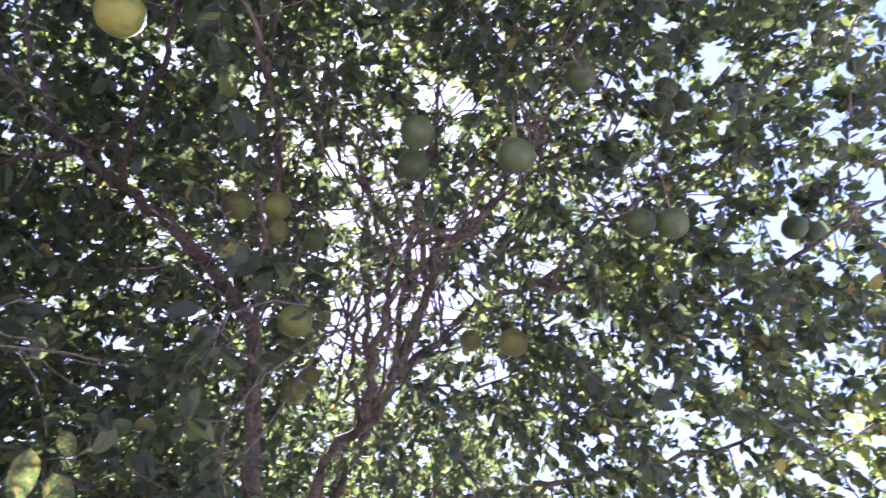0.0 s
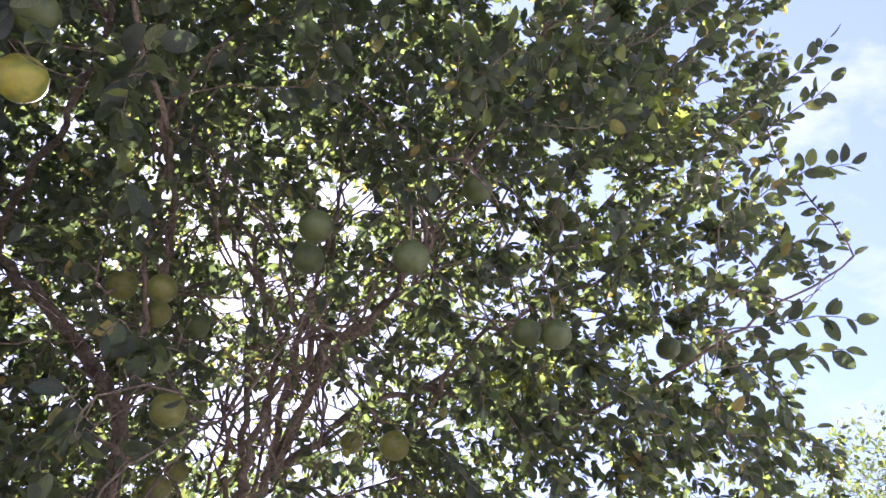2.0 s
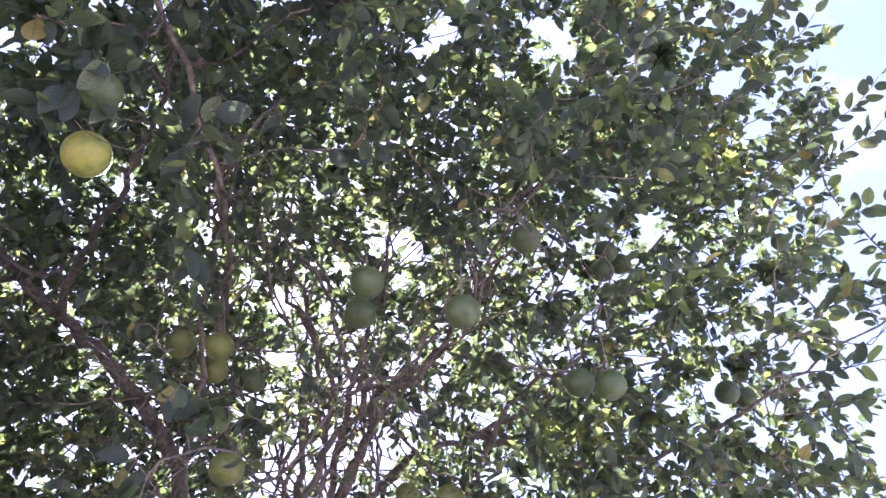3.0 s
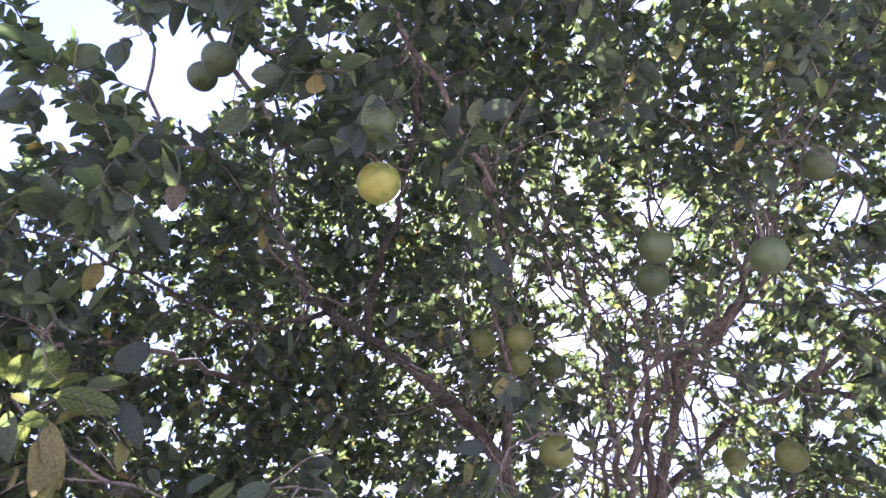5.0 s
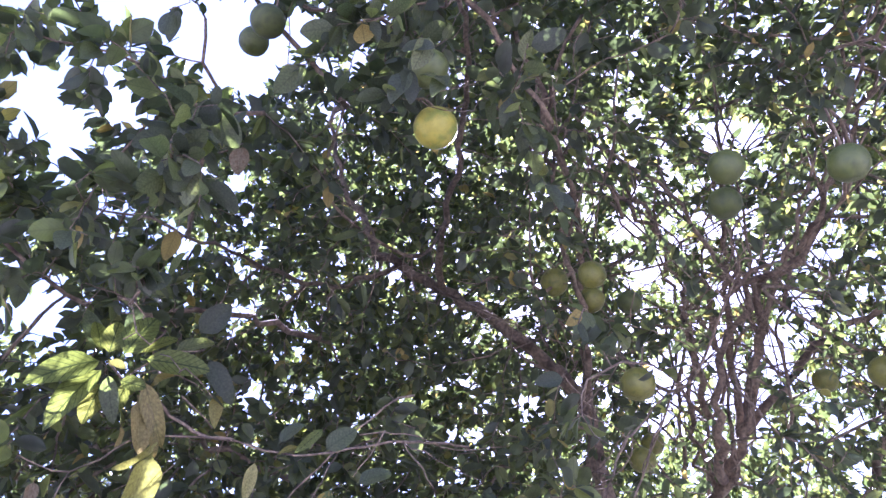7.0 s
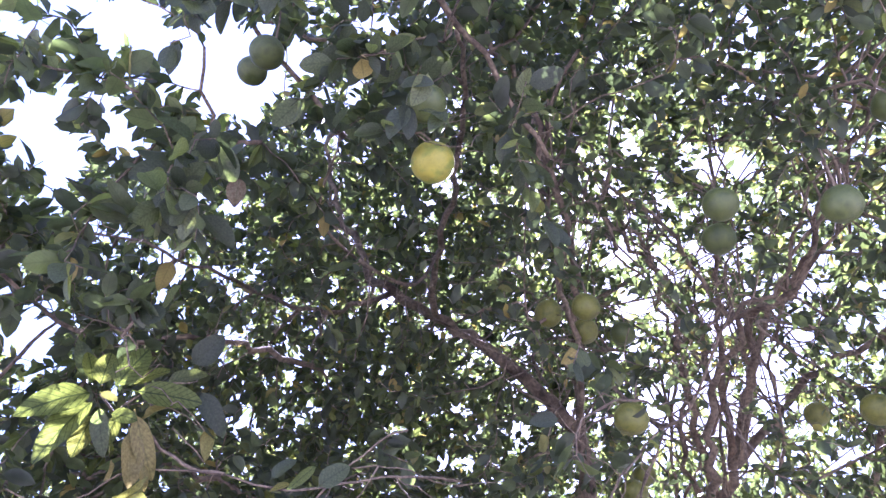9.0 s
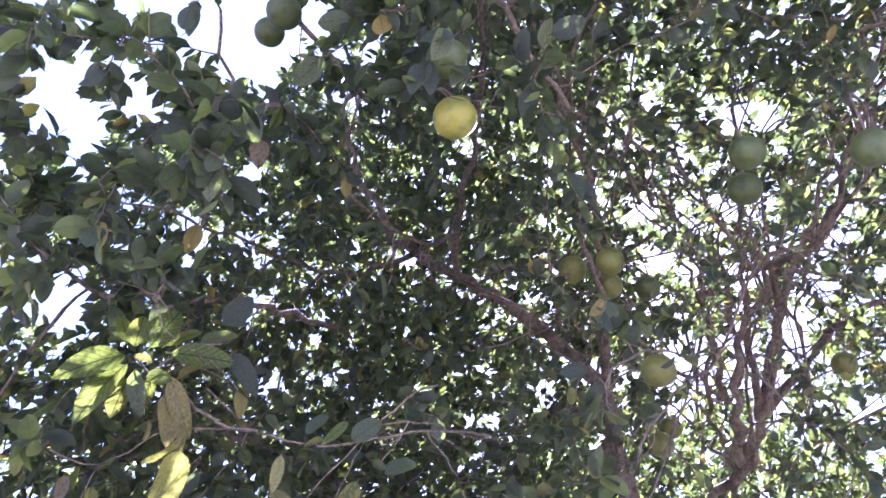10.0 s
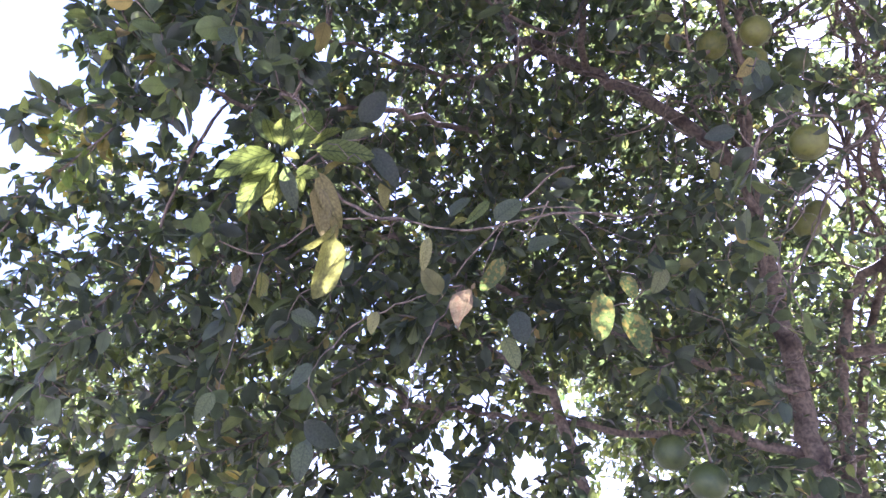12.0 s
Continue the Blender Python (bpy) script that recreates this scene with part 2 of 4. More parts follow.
def mesh_from(name, verts, faces, mat, uv=None, smooth=True):
    me = bpy.data.meshes.new(name)
    if isinstance(faces, np.ndarray):
        verts = np.asarray(verts, dtype=np.float32)
        me.vertices.add(len(verts))
        me.vertices.foreach_set("co", verts.ravel())
        me.loops.add(faces.size)
        me.loops.foreach_set("vertex_index", faces.astype(np.int32).ravel())
        me.polygons.add(len(faces))
        me.polygons.foreach_set("loop_start", np.arange(0, faces.size, faces.shape[1], dtype=np.int32))
        me.update(calc_edges=True)
    else:
        me.from_pydata([tuple(v) for v in verts], [], faces)
    me.materials.append(mat)
    if smooth:
        me.polygons.foreach_set("use_smooth", [True] * len(me.polygons))
    if uv is not None:
        layer = me.uv_layers.new(name="UVMap")
        loops = np.empty(len(me.loops), dtype=np.int32)
        me.loops.foreach_get("vertex_index", loops)
        layer.data.foreach_set("uv", np.asarray(uv, dtype=np.float32)[loops].ravel())
    return me


def unit(v):
    return v / np.maximum(np.linalg.norm(v, axis=-1, keepdims=True), 1e-9)


def curve_points(pts, step):
    """A smooth line through pts at about equal steps."""
    p = [np.array(q, float) for q in pts]
    p = [2 * p[0] - p[1]] + p + [2 * p[-1] - p[-2]]
    out = []
    for a, b, c, d in zip(p, p[1:], p[2:], p[3:]):
        n = max(1, int(np.linalg.norm(c - b) / step))
        for k in range(n):
            t = k / n
            out.append(0.5 * (2 * b + (c - a) * t + (2 * a - 5 * b + 4 * c - d) * t * t + (3 * b - a - 3 * c + d) * t ** 3))
    out.append(p[-2])
    return np.array(out)


def tube(pts, radii, sides=8, cap=True, rough=0.0, rng=None):
    """Vertices and faces of a tapered round stem along pts."""
    pts = np.asarray(pts, float)
    ways = unit(np.gradient(pts, axis=0))
    up = np.array((0.31, 0.17, 0.93))
    verts, faces = [], []
    for k, (p, w, r) in enumerate(zip(pts, ways, radii)):
        a = unit(np.cross(w, up) if abs(w @ up) < 0.95 else np.cross(w, (1, 0, 0)))
        b = np.cross(w, a)
        for s in range(sides):
            q = math.tau * s / sides
            rr = r * (1 + (rough * rng.uniform(-1, 1) if rough else 0))
            verts.append(p + rr * (math.cos(q) * a + math.sin(q) * b))
        if k:
            for s in range(sides):
                i, j = (k - 1) * sides + s, (k - 1) * sides + (s + 1) % sides
                faces.append((i, j, j + sides, i + sides))
    if cap:
        faces.append(tuple(range(sides))[::-1])
        faces.append(tuple(range(len(verts) - sides, len(verts))))
    return verts, faces


FINE = [(0.0, 0.012), (0.09, 0.018), (0.13, 0.16), (0.19, 0.5), (0.28, 0.8), (0.40, 0.97), (0.53, 1.0), (0.66, 0.92), (0.78, 0.78), (0.88, 0.56), (0.95, 0.32), (1.0, 0.05)]
MEDIUM = [(0.0, 0.02), (0.10, 0.05), (0.20, 0.6), (0.38, 0.97), (0.58, 0.96), (0.78, 0.75), (0.92, 0.38), (1.0, 0.05)]
COARSE = [(0.0, 0.03), (0.3, 0.9), (0.68, 0.84), (1.0, 0.03)]


def leaf_template(fold=0.35, curl=0.25, wide=0.27, wave=0.0, fine=False):
    """A blunt oval citrus leaf one long, along +y, with its stalk and small winged petiole; folded along the midrib."""
    stations = MEDIUM if fine == "medium" else FINE if fine else COARSE
    verts, uv, faces = [], [], []
    for k, (y, w) in enumerate(stations):
        half = wide * w if k else w
        z = -curl * y * y * 0.5
        lift = half * fold + wave * math.sin(9 * y)
        verts += [(-half, y, z + lift), (0, y, z), (half, y, z + half * fold - wave * math.sin(7 * y + 1))]
        uv += [(0.5 - 0.5 * w, y), (0.5, y), (0.5 + 0.5 * w, y)]
        if k:
            i = 3 * (k - 1)
            faces += [(i, i + 1, i + 4, i + 3), (i + 1, i + 2, i + 5, i + 4)]
    return np.array(verts), np.array(uv), faces


TEMPLATES = [leaf_template(), leaf_template(0.15, 0.5, 0.29, 0.012), leaf_template(0.55, 0.1, 0.25), leaf_template(0.25, -0.2, 0.28, 0.018)]


MEDIUM_TEMPLATES = [leaf_template(0.3, 0.3, 0.27, 0, "medium"), leaf_template(0.12, 0.55, 0.29, 0.012, "medium"), leaf_template(0.5, 0.1, 0.25, 0, "medium"), leaf_template(0.2, -0.2, 0.28, 0.018, "medium")]
FINE_TEMPLATES = [leaf_template(0.35, 0.25, 0.27, 0, True), leaf_template(0.15, 0.5, 0.29, 0.012, True), leaf_template(0.55, 0.1, 0.25, 0, True), leaf_template(0.25, -0.2, 0.28, 0.018, True)]


def leaf_frames(way, normal):
    y = unit(way)
    x = unit(np.cross(y, normal))
    return x, y, np.cross(x, y)


def leaves_mesh(name, places, way, normal, size, kinds, mat, templates=None):
    """Many leaves in one mesh."""
    x, y, z = leaf_frames(way, normal)
    vs, fs, us, start = [], [], [], 0
    for k, (tv, tu, tf) in enumerate(templates or TEMPLATES):
        pick = np.nonzero(kinds == k)[0]
        if not len(pick):
            continue
        s = size[pick, None, None]
        v = places[pick, None] + s * (tv[None, :, 0:1] * x[pick, None] + tv[None, :, 1:2] * y[pick, None] + tv[None, :, 2:3] * z[pick, None])
        vs.append(v.reshape(-1, 3))
        us.append(np.tile(tu, (len(pick), 1)))
        f = np.array(tf)[None] + (start + len(tv) * np.arange(len(pick)))[:, None, None]
        fs.append(f.reshape(-1, 4))
        start += len(pick) * len(tv)
    return mesh_from(name, np.concatenate(vs), np.concatenate(fs), mat, np.concatenate(us))


def grow(nodes, parents, targets, step, reach, kill, rounds, rng, limit=50000):
    """Branches grow from the nodes towards the targets, a step a round, till each target is reached or left."""
    pos = np.zeros((limit + 6000, 3))
    par = np.full(limit + 6000, -1)
    size = len(nodes)
    pos[:size], par[:size] = np.array(nodes), np.array(parents)
    goal = targets.astype(np.float32)
    near = np.full(len(goal), np.inf, dtype=np.float32)
    which = np.zeros(len(goal), int)

    def update(first, last):
        live = np.nonzero(near > kill)[0]
        g = goal[live]
        g2 = (g * g).sum(1)
        for c in range(first, last, 500):
            block = pos[c:min(c + 500, last)].astype(np.float32)
            d = g2[:, None] + (block * block).sum(1)[None] - 2 * g @ block.T
            k = d.argmin(1)
            best = np.sqrt(np.maximum(d[np.arange(len(g)), k], 0))
            closer = best < near[live]
            near[live[closer]], which[live[closer]] = best[closer], k[closer] + c
    update(0, size)
    for _ in range(rounds):
        on = np.nonzero((near > kill) & (near < reach))[0]
        if not len(on) or size > limit:
            break
        owners, place = np.unique(which[on], return_inverse=True)
        total = np.zeros((len(owners), 3))
        np.add.at(total, place, unit(targets[on] - pos[which[on]]))
        back = np.where(par[owners, None] >= 0, pos[owners] - pos[par[owners]], 0)
        way = unit(unit(total) + 0.35 * unit(back) + rng.normal(0, 0.16, total.shape))
        more = min(len(owners), len(pos) - size)
        pos[size:size + more], par[size:size + more] = (pos[owners] + step * way)[:more], owners[:more]
        update(size, size + more)
        size += more
    return pos[:size].copy(), par[:size].copy()


def pipe_radii(pos, par, tip=0.0016, power=2.35):
    area = np.zeros(len(pos))
    for i in range(len(pos) - 1, -1, -1):
        if area[i] == 0:
            area[i] = tip ** power
        if par[i] >= 0:
            area[par[i]] += area[i]
    return area ** (1 / power)


def twig_mesh(name, pos, par, rad, use, mat, sides=4):
    """All thin branches as one mesh of tapered tubes."""
    pos = np.asarray(pos)
    back = np.where(par >= 0, par, 0)
    way = pos - pos[back]
    way[par < 0] = (0, 0, 1)
    way = unit(way)
    a = unit(np.cross(way, np.array((0.31, 0.17, 0.93))))
    b = np.cross(way, a)
    q = np.arange(sides) * math.tau / sides
    ring = np.cos(q)[None, :, None] * a[:, None] + np.sin(q)[None, :, None] * b[:, None]
    sel = np.nonzero(use & (par >= 0))[0]
    lo = pos[par[sel]][:, None] + rad[sel][:, None, None] * 1.06 * ring[sel]
    hi = pos[sel][:, None] + rad[sel][:, None, None] * ring[sel]
    verts = np.concatenate([lo, hi], axis=1).reshape(-1, 3)
    base = (np.arange(len(sel)) * 2 * sides)[:, None]
    faces = []
    for s in range(sides):
        t = (s + 1) % sides
        faces.append(base + np.array((s, t, t + sides, s + sides))[None])
    return mesh_from(name, verts, np.concatenate(faces), mat)


# ---- the pomelo tree ----
# fruits: centre and diameter
RIPE = [((-0.854, 1.587, 3.147), 0.132)]
TURNING = [((-0.874, 2.693, 3.284), 0.118), ((-0.692, 2.606, 3.216), 0.112), ((-0.773, 2.869, 3.276), 0.112), ((-0.578, 2.632, 2.735), 0.122), ((0.208, 3.013, 2.802), 0.118),
           ((-0.766, 3.699, 2.95), 0.112), ((-0.765, 3.422, 2.771), 0.118), ((0.032, 3.608, 3.081), 0.11)]
GREEN = [((-0.835, 1.49, 3.3), 0.124), ((-1.331, 1.285, 3.567), 0.118), ((-1.508, 1.4, 3.697), 0.108), ((-0.642, 3.004, 3.309), 0.11), ((0.208, 2.136, 3.053), 0.118),
         ((0.459, 2.244, 3.482), 0.115), ((-0.151, 2.431, 3.255), 0.118), ((-0.114, 2.197, 3.215), 0.118), ((0.981, 3.03, 4.003), 0.115), ((1.022, 3.05, 4.15), 0.118),
         ((1.128, 3.17, 4.172), 0.116), ((0.736, 2.407, 2.956), 0.108), ((0.652, 2.501, 3.022), 0.108), ((1.51, 3.183, 3.41), 0.116), ((1.662, 3.327, 3.467), 0.11)]
GREEN_SMALL = [((1.991, 3.306, 4.717), 0.095), ((1.974, 3.063, 4.266), 0.095), ((1.161, 3.701, 4.244), 0.095), ((2.012, 3.901, 4.308), 0.095), ((-0.767, 2.921, 4.696), 0.075),
               ((-0.414, 3.049, 4.986), 0.08), ((-1.765, 3.176, 3.979), 0.09), ((-1.395, 3.484, 4.276), 0.085), ((-1.767, 2.369, 3.699), 0.11), ((-1.655, 3.172, 3.961), 0.075),
               ((-1.92, 2.655, 4.106), 0.06), ((-1.105, 2.618, 1.752), 0.118), ((-0.967, 2.54, 1.652), 0.118)]

SPOT = np.array((-0.02, 0.2, 1.56))     # an open spot under the crown's edge, from which gaps and clumps are named


def ways_of(az, el):
    az, el = np.radians(az), np.radians(el)
    return np.stack([np.sin(az) * np.cos(el), np.cos(az) * np.cos(el), np.sin(el)], -1)


# gaps in the crown, by bearing and height in degrees, and how wide they are
GAPS_EAST = np.array([(4.9, 58.4, 1.53), (4.1, 51.9, 0.90), (0.3, 57.2, 0.71), (20.4, 55.8, 0.99), (27.5, 52.4, 0.63), (24.4, 40.8, 0.77), (-2.2, 42.4, 1.35), (1, 41.3, 0.80), (-0.6, 39.7, 0.63),
                        (-3.7, 35.9, 0.80), (-11.2, 37, 1.08), (-8.8, 35.4, 0.71), (1.3, 29.4, 1.16), (-1.2, 27.7, 0.90), (-10, 24.7, 1.35), (-5.3, 25.8, 1.16), (-8.6, 26.8, 0.54), (-25, 24.3, 0.64),
                        (-26.2, 26.3, 0.54), (-39.3, 49.6, 0.80), (-29.8, 38, 0.54), (-21.3, 40.5, 0.45), (-19.3, 42.6, 0.71), (-9.2, 45.2, 0.80), (14.9, 38.7, 0.99), (25.3, 28.4, 0.60), (29.9, 27.6, 0.92),
                        (31.7, 34, 0.99), (21, 25.2, 0.60), (11.6, 24.8, 0.46), (35.8, 49.2, 1.08), (36.8, 45.7, 0.99)])
GAPS_MIDDLE = np.array([(-6.2, 40.1, 0.47), (-8.2, 22.9, 0.56), (-1.6, 26.1, 1.12), (-0.1, 23.1, 0.75), (-21.1, 24.7, 0.65), (-25.2, 22.2, 0.56), (9.9, 46.5, 0.56), (-15.5, 30.2, 0.47), (1.8, 21, 0.94),
                        (-16.5, 25.7, 0.47), (-38.3, 34.5, 0.85), (-14.3, 25.2, 0.65), (-5, 20.8, 0.65)])
GAPS_WEST = np.array([(-53.3, 47.6, 2.56), (-47.5, 48.3, 1.14), (-61.8, 43.4, 0.86), (-64.4, 37.4, 1.62), (-52.2, 38.3, 0.95), (-51.8, 33, 0.95), (-60, 27.1, 1.62), (-59.8, 24.8, 0.86), (-43.4, 24.2, 0.95),
                        (-45.1, 29.7, 0.57), (-40.1, 53.6, 0.95), (-63.7, 47.9, 1.52), (-71.3, 43.4, 0.86), (-57.4, 20.1, 0.5)])
GAPS_HIGH_WEST = np.array([(-56.6, 46.3, 1.85), (-58.1, 48, 1.30), (-50.5, 47.1, 2.06), (-47.4, 49.3, 1.62), (-63.2, 48.2, 2.06), (-67.2, 47.4, 1.30), (-69.2, 45, 1.09), (-66.7, 38.4, 1.62), (-62.4, 42.9, 1.09), (-62.4, 35.1, 0.98), (-53.6, 49.9, 1.85)])
GAPS_LOW = np.array([(-36.4, 8.2, 0.86), (-29.8, 8.4, 1.57), (-28.2, 3.5, 2.13), (-33.5, 3.9, 0.94), (-10.4, 22.5, 1.23), (-13, 29.5, 0.67), (-21.4, 31.9, 0.67), (-27.1, 22.4, 0.67), (-25.9, 6.2, 0.67), (-58, 14, 0.56), (-9.3, 26.2, 1.13), (-10, 33, 0.87), (-17.3, 25.3, 0.65), (-9.2, 19.1, 0.78)])
CLUMPS_HIGH = np.array([(-23.5, 52.2, 5.7), (-25.8, 47.4, 3.9), (14.9, 51.1, 3.9), (28.3, 46.9, 3.9), (33.8, 50.6, 2.4), (10.7, 43.7, 2.6), (-10.2, 30.2, 2.6), (-26, 34.6, 3), (-5.8, 54, 2.6),
                        (-20.2, 50.3, 5.7), (-11, 29, 2.2), (-1, 21.4, 2.4), (-26.4, 40.4, 2.6), (-39.3, 28.8, 3.5), (-61.5, 33.5, 2.6), (-34.9, 48.4, 2.6), (11.9, 42.9, 2.2), (-20.8, 21.4, 2.2),
                        (-36.8, 41.9, 2.6)])
CLUMPS_LOW = np.array([(-65.4, 11.2, 5.2), (-60.7, 5.8, 5.2), (-52.9, 4.3, 4.8), (-46.1, 4, 4.3), (-40.4, 16.7, 3.5), (-20.4, 20, 2.2), (-23.4, 11.2, 2.2), (-35.5, 27.5, 2.6), (-65.4, 19.4, 2.6),
                        (-8.7, 31.4, 2.2), (-35.1, 19.1, 2.6)])
DARK_MASSES = np.array([(15.6, 27.3, 4.2), (-19.8, 51.3, 5.9), (-38.9, 36.6, 4.8), (-42, 40.9, 3.3), (-52.7, 19.7, 4.6), (-49.5, 26.5, 2.8), (-59, 31.1, 2.4), (-32.8, 29.5, 3.0),
                        (-47.7, 6.1, 5.0), (-59.5, 8.9, 4.3),
                        (-29.6, 49.1, 5.2), (-25.8, 36.7, 3.9), (28.7, 47.6, 4.6), (14.9, 50.2, 3.7), (-15, 29.6, 3.5)])
# where new shoots stand, and where leaves are coloured brighter as if sunlit
YOUNG_AND_LIT = np.array([(-53.3, 43.1, 1.5), (-46.1, 49.5, 1.2), (-43, 37.1, 0.6), (-52.5, 39.7, 0.6), (-68, 37.4, 0.6),
                  (33.2, 45.2, 1.3), (39, 49.2, 1.0), (41.6, 47.4, 0.9), (45.6, 45.6, 1.0), (43.9, 42.7, 1.0), (16.6, 28.1, 1.5), (13.3, 27.9, 1.0), (24.4, 37, 0.9),
                  # low western foliage in the sun: its light is put into the leaf colour
                  (-69.4, 26.2, 0.6), (-69.9, 22.2, 1.6), (-67.4, 21.4, 1.7), (-68, 19.3, 1.1),
                  (28.2, 16.2, 1.4), (31.2, 14.8, 1.1), (26.7, 14.2, 1.7), (29.4, 12.8, 1.7), (30.5, 12.4, 1.3)])


def openness(p, gaps, margin=1.0):
    """How deep each place lies in a gap, 0 to 1."""
    w = unit(p - SPOT)
    best = np.zeros(len(p))
    for az, el, r in gaps:
        ang = np.degrees(np.arccos(np.clip(w @ ways_of(az, el), -1, 1)))
        best = np.maximum(best, np.clip((r * margin - ang) / (0.35 * r) + 0.5, 0, 1))
    return best


# centre and half axes of the crown's lobes, and how thickly each is leaved
LOBES = [((-0.9, 3.8, 3.7), (3.0, 2.5, 2.6), 1.0), ((1.25, 3.4, 4.3), (1.6, 1.5, 1.9), 1.2), ((-2.9, 2.35, 3.1), (1.15, 1.15, 1.5), 1.4),
         ((-0.7, 2.1, 4.4), (1.3, 1.0, 0.9), 1.9), ((0.9, 2.6, 4.7), (1.1, 0.9, 1.0), 1.7), ((-2.1, 2.3, 2.2), (1.5, 0.9, 0.9), 1.3), ((1.3, 4.4, 2.7), (1.0, 1.2, 1.0), 1.0), ((-1.9, 2.5, 1.7), (1.0, 0.8, 0.7), 2.3),
         ((-1.95, 1.4, 3.4), (0.95, 0.6, 0.9), 1.7), ((-2.25, 1.0, 3.45), (0.7, 0.5, 0.85), 1.6), ((-1.75, 1.85, 1.7), (0.6, 0.45, 0.42), 2.6), ((1.85, 2.5, 4.4), (0.9, 0.7, 1.3), 1.5), ((-3.1, 2.0, 2.0), (1.2, 1.0, 0.9), 1.4), ((-1.9, 3.0, 3.0), (1.3, 1.0, 1.2), 1.5), ((2.35, 4.2, 2.75), (1.15, 1.0, 0.95), 1.5)]
GAPS = np.concatenate([GAPS_HIGH_WEST, GAPS_EAST, GAPS_MIDDLE, GAPS_WEST, GAPS_LOW])
# sprays that stand out beyond the crown's edge: line of the twig, number of leaves, their length
SPRAYS = [([(1.41, 2.32, 3.42), (1.61, 2.1, 3.49), (1.7, 2.03, 3.48), (1.78, 1.98, 3.46)], 13, 0.095), ([(1.4, 2.6, 3.12), (1.67, 2.4, 3.06), (1.76, 2.35, 3.05), (1.82, 2.33, 3.02)], 9, 0.105),
          ([(1.45, 2.5, 3.2), (1.62, 2.28, 3.28), (1.68, 2.22, 3.3), (1.71, 2.24, 3.25)], 11, 0.095), ([(1.42, 2.72, 2.86), (1.63, 2.63, 2.73), (1.7, 2.58, 2.72)], 8, 0.09),
          ([(1.38, 2.1, 3.7), (1.56, 1.85, 3.74), (1.61, 1.79, 3.75), (1.66, 1.69, 3.79)], 13, 0.072), ([(1.42, 2.15, 3.62), (1.59, 1.93, 3.66), (1.66, 1.84, 3.67), (1.69, 1.8, 3.69)], 12, 0.072),
          ([(1.2, 1.95, 3.92), (1.37, 1.71, 3.95), (1.43, 1.62, 3.97), (1.45, 1.57, 3.99)], 14, 0.08)]
MORE_SPRAYS = [([(1.42, 2.68, 3.0), (1.65, 2.48, 2.96), (1.72, 2.44, 2.96), (1.79, 2.4, 2.94)], 8, 0.105), ([(1.3, 2.85, 2.8), (1.54, 2.68, 2.73), (1.65, 2.64, 2.68), (1.74, 2.6, 2.64)], 12, 0.07),
               ([(1.1, 1.9, 4.0), (1.27, 1.69, 4.02), (1.33, 1.6, 4.04), (1.35, 1.53, 4.06)], 14, 0.08),
               ([(1.5, 2.7, 3.1), (1.68, 2.5, 3.12), (1.72, 2.44, 3.16), (1.79, 2.36, 3.2), (1.88, 2.23, 3.27)], 0, 0.05), ([(1.74, 2.43, 3.16), (1.78, 2.36, 3.21)], 1, 0.03)]


# how far the crown reaches west and east of the open spot, bearing by height, in degrees
EDGE_UP = (0, 15, 19, 27, 33, 45, 60)
EDGE_WEST = (-84, -80, -73, -69.5, -75, -80, -85)
EDGE_EAST = (37, 37, 36, 35.5, 36.5, 43, 49)


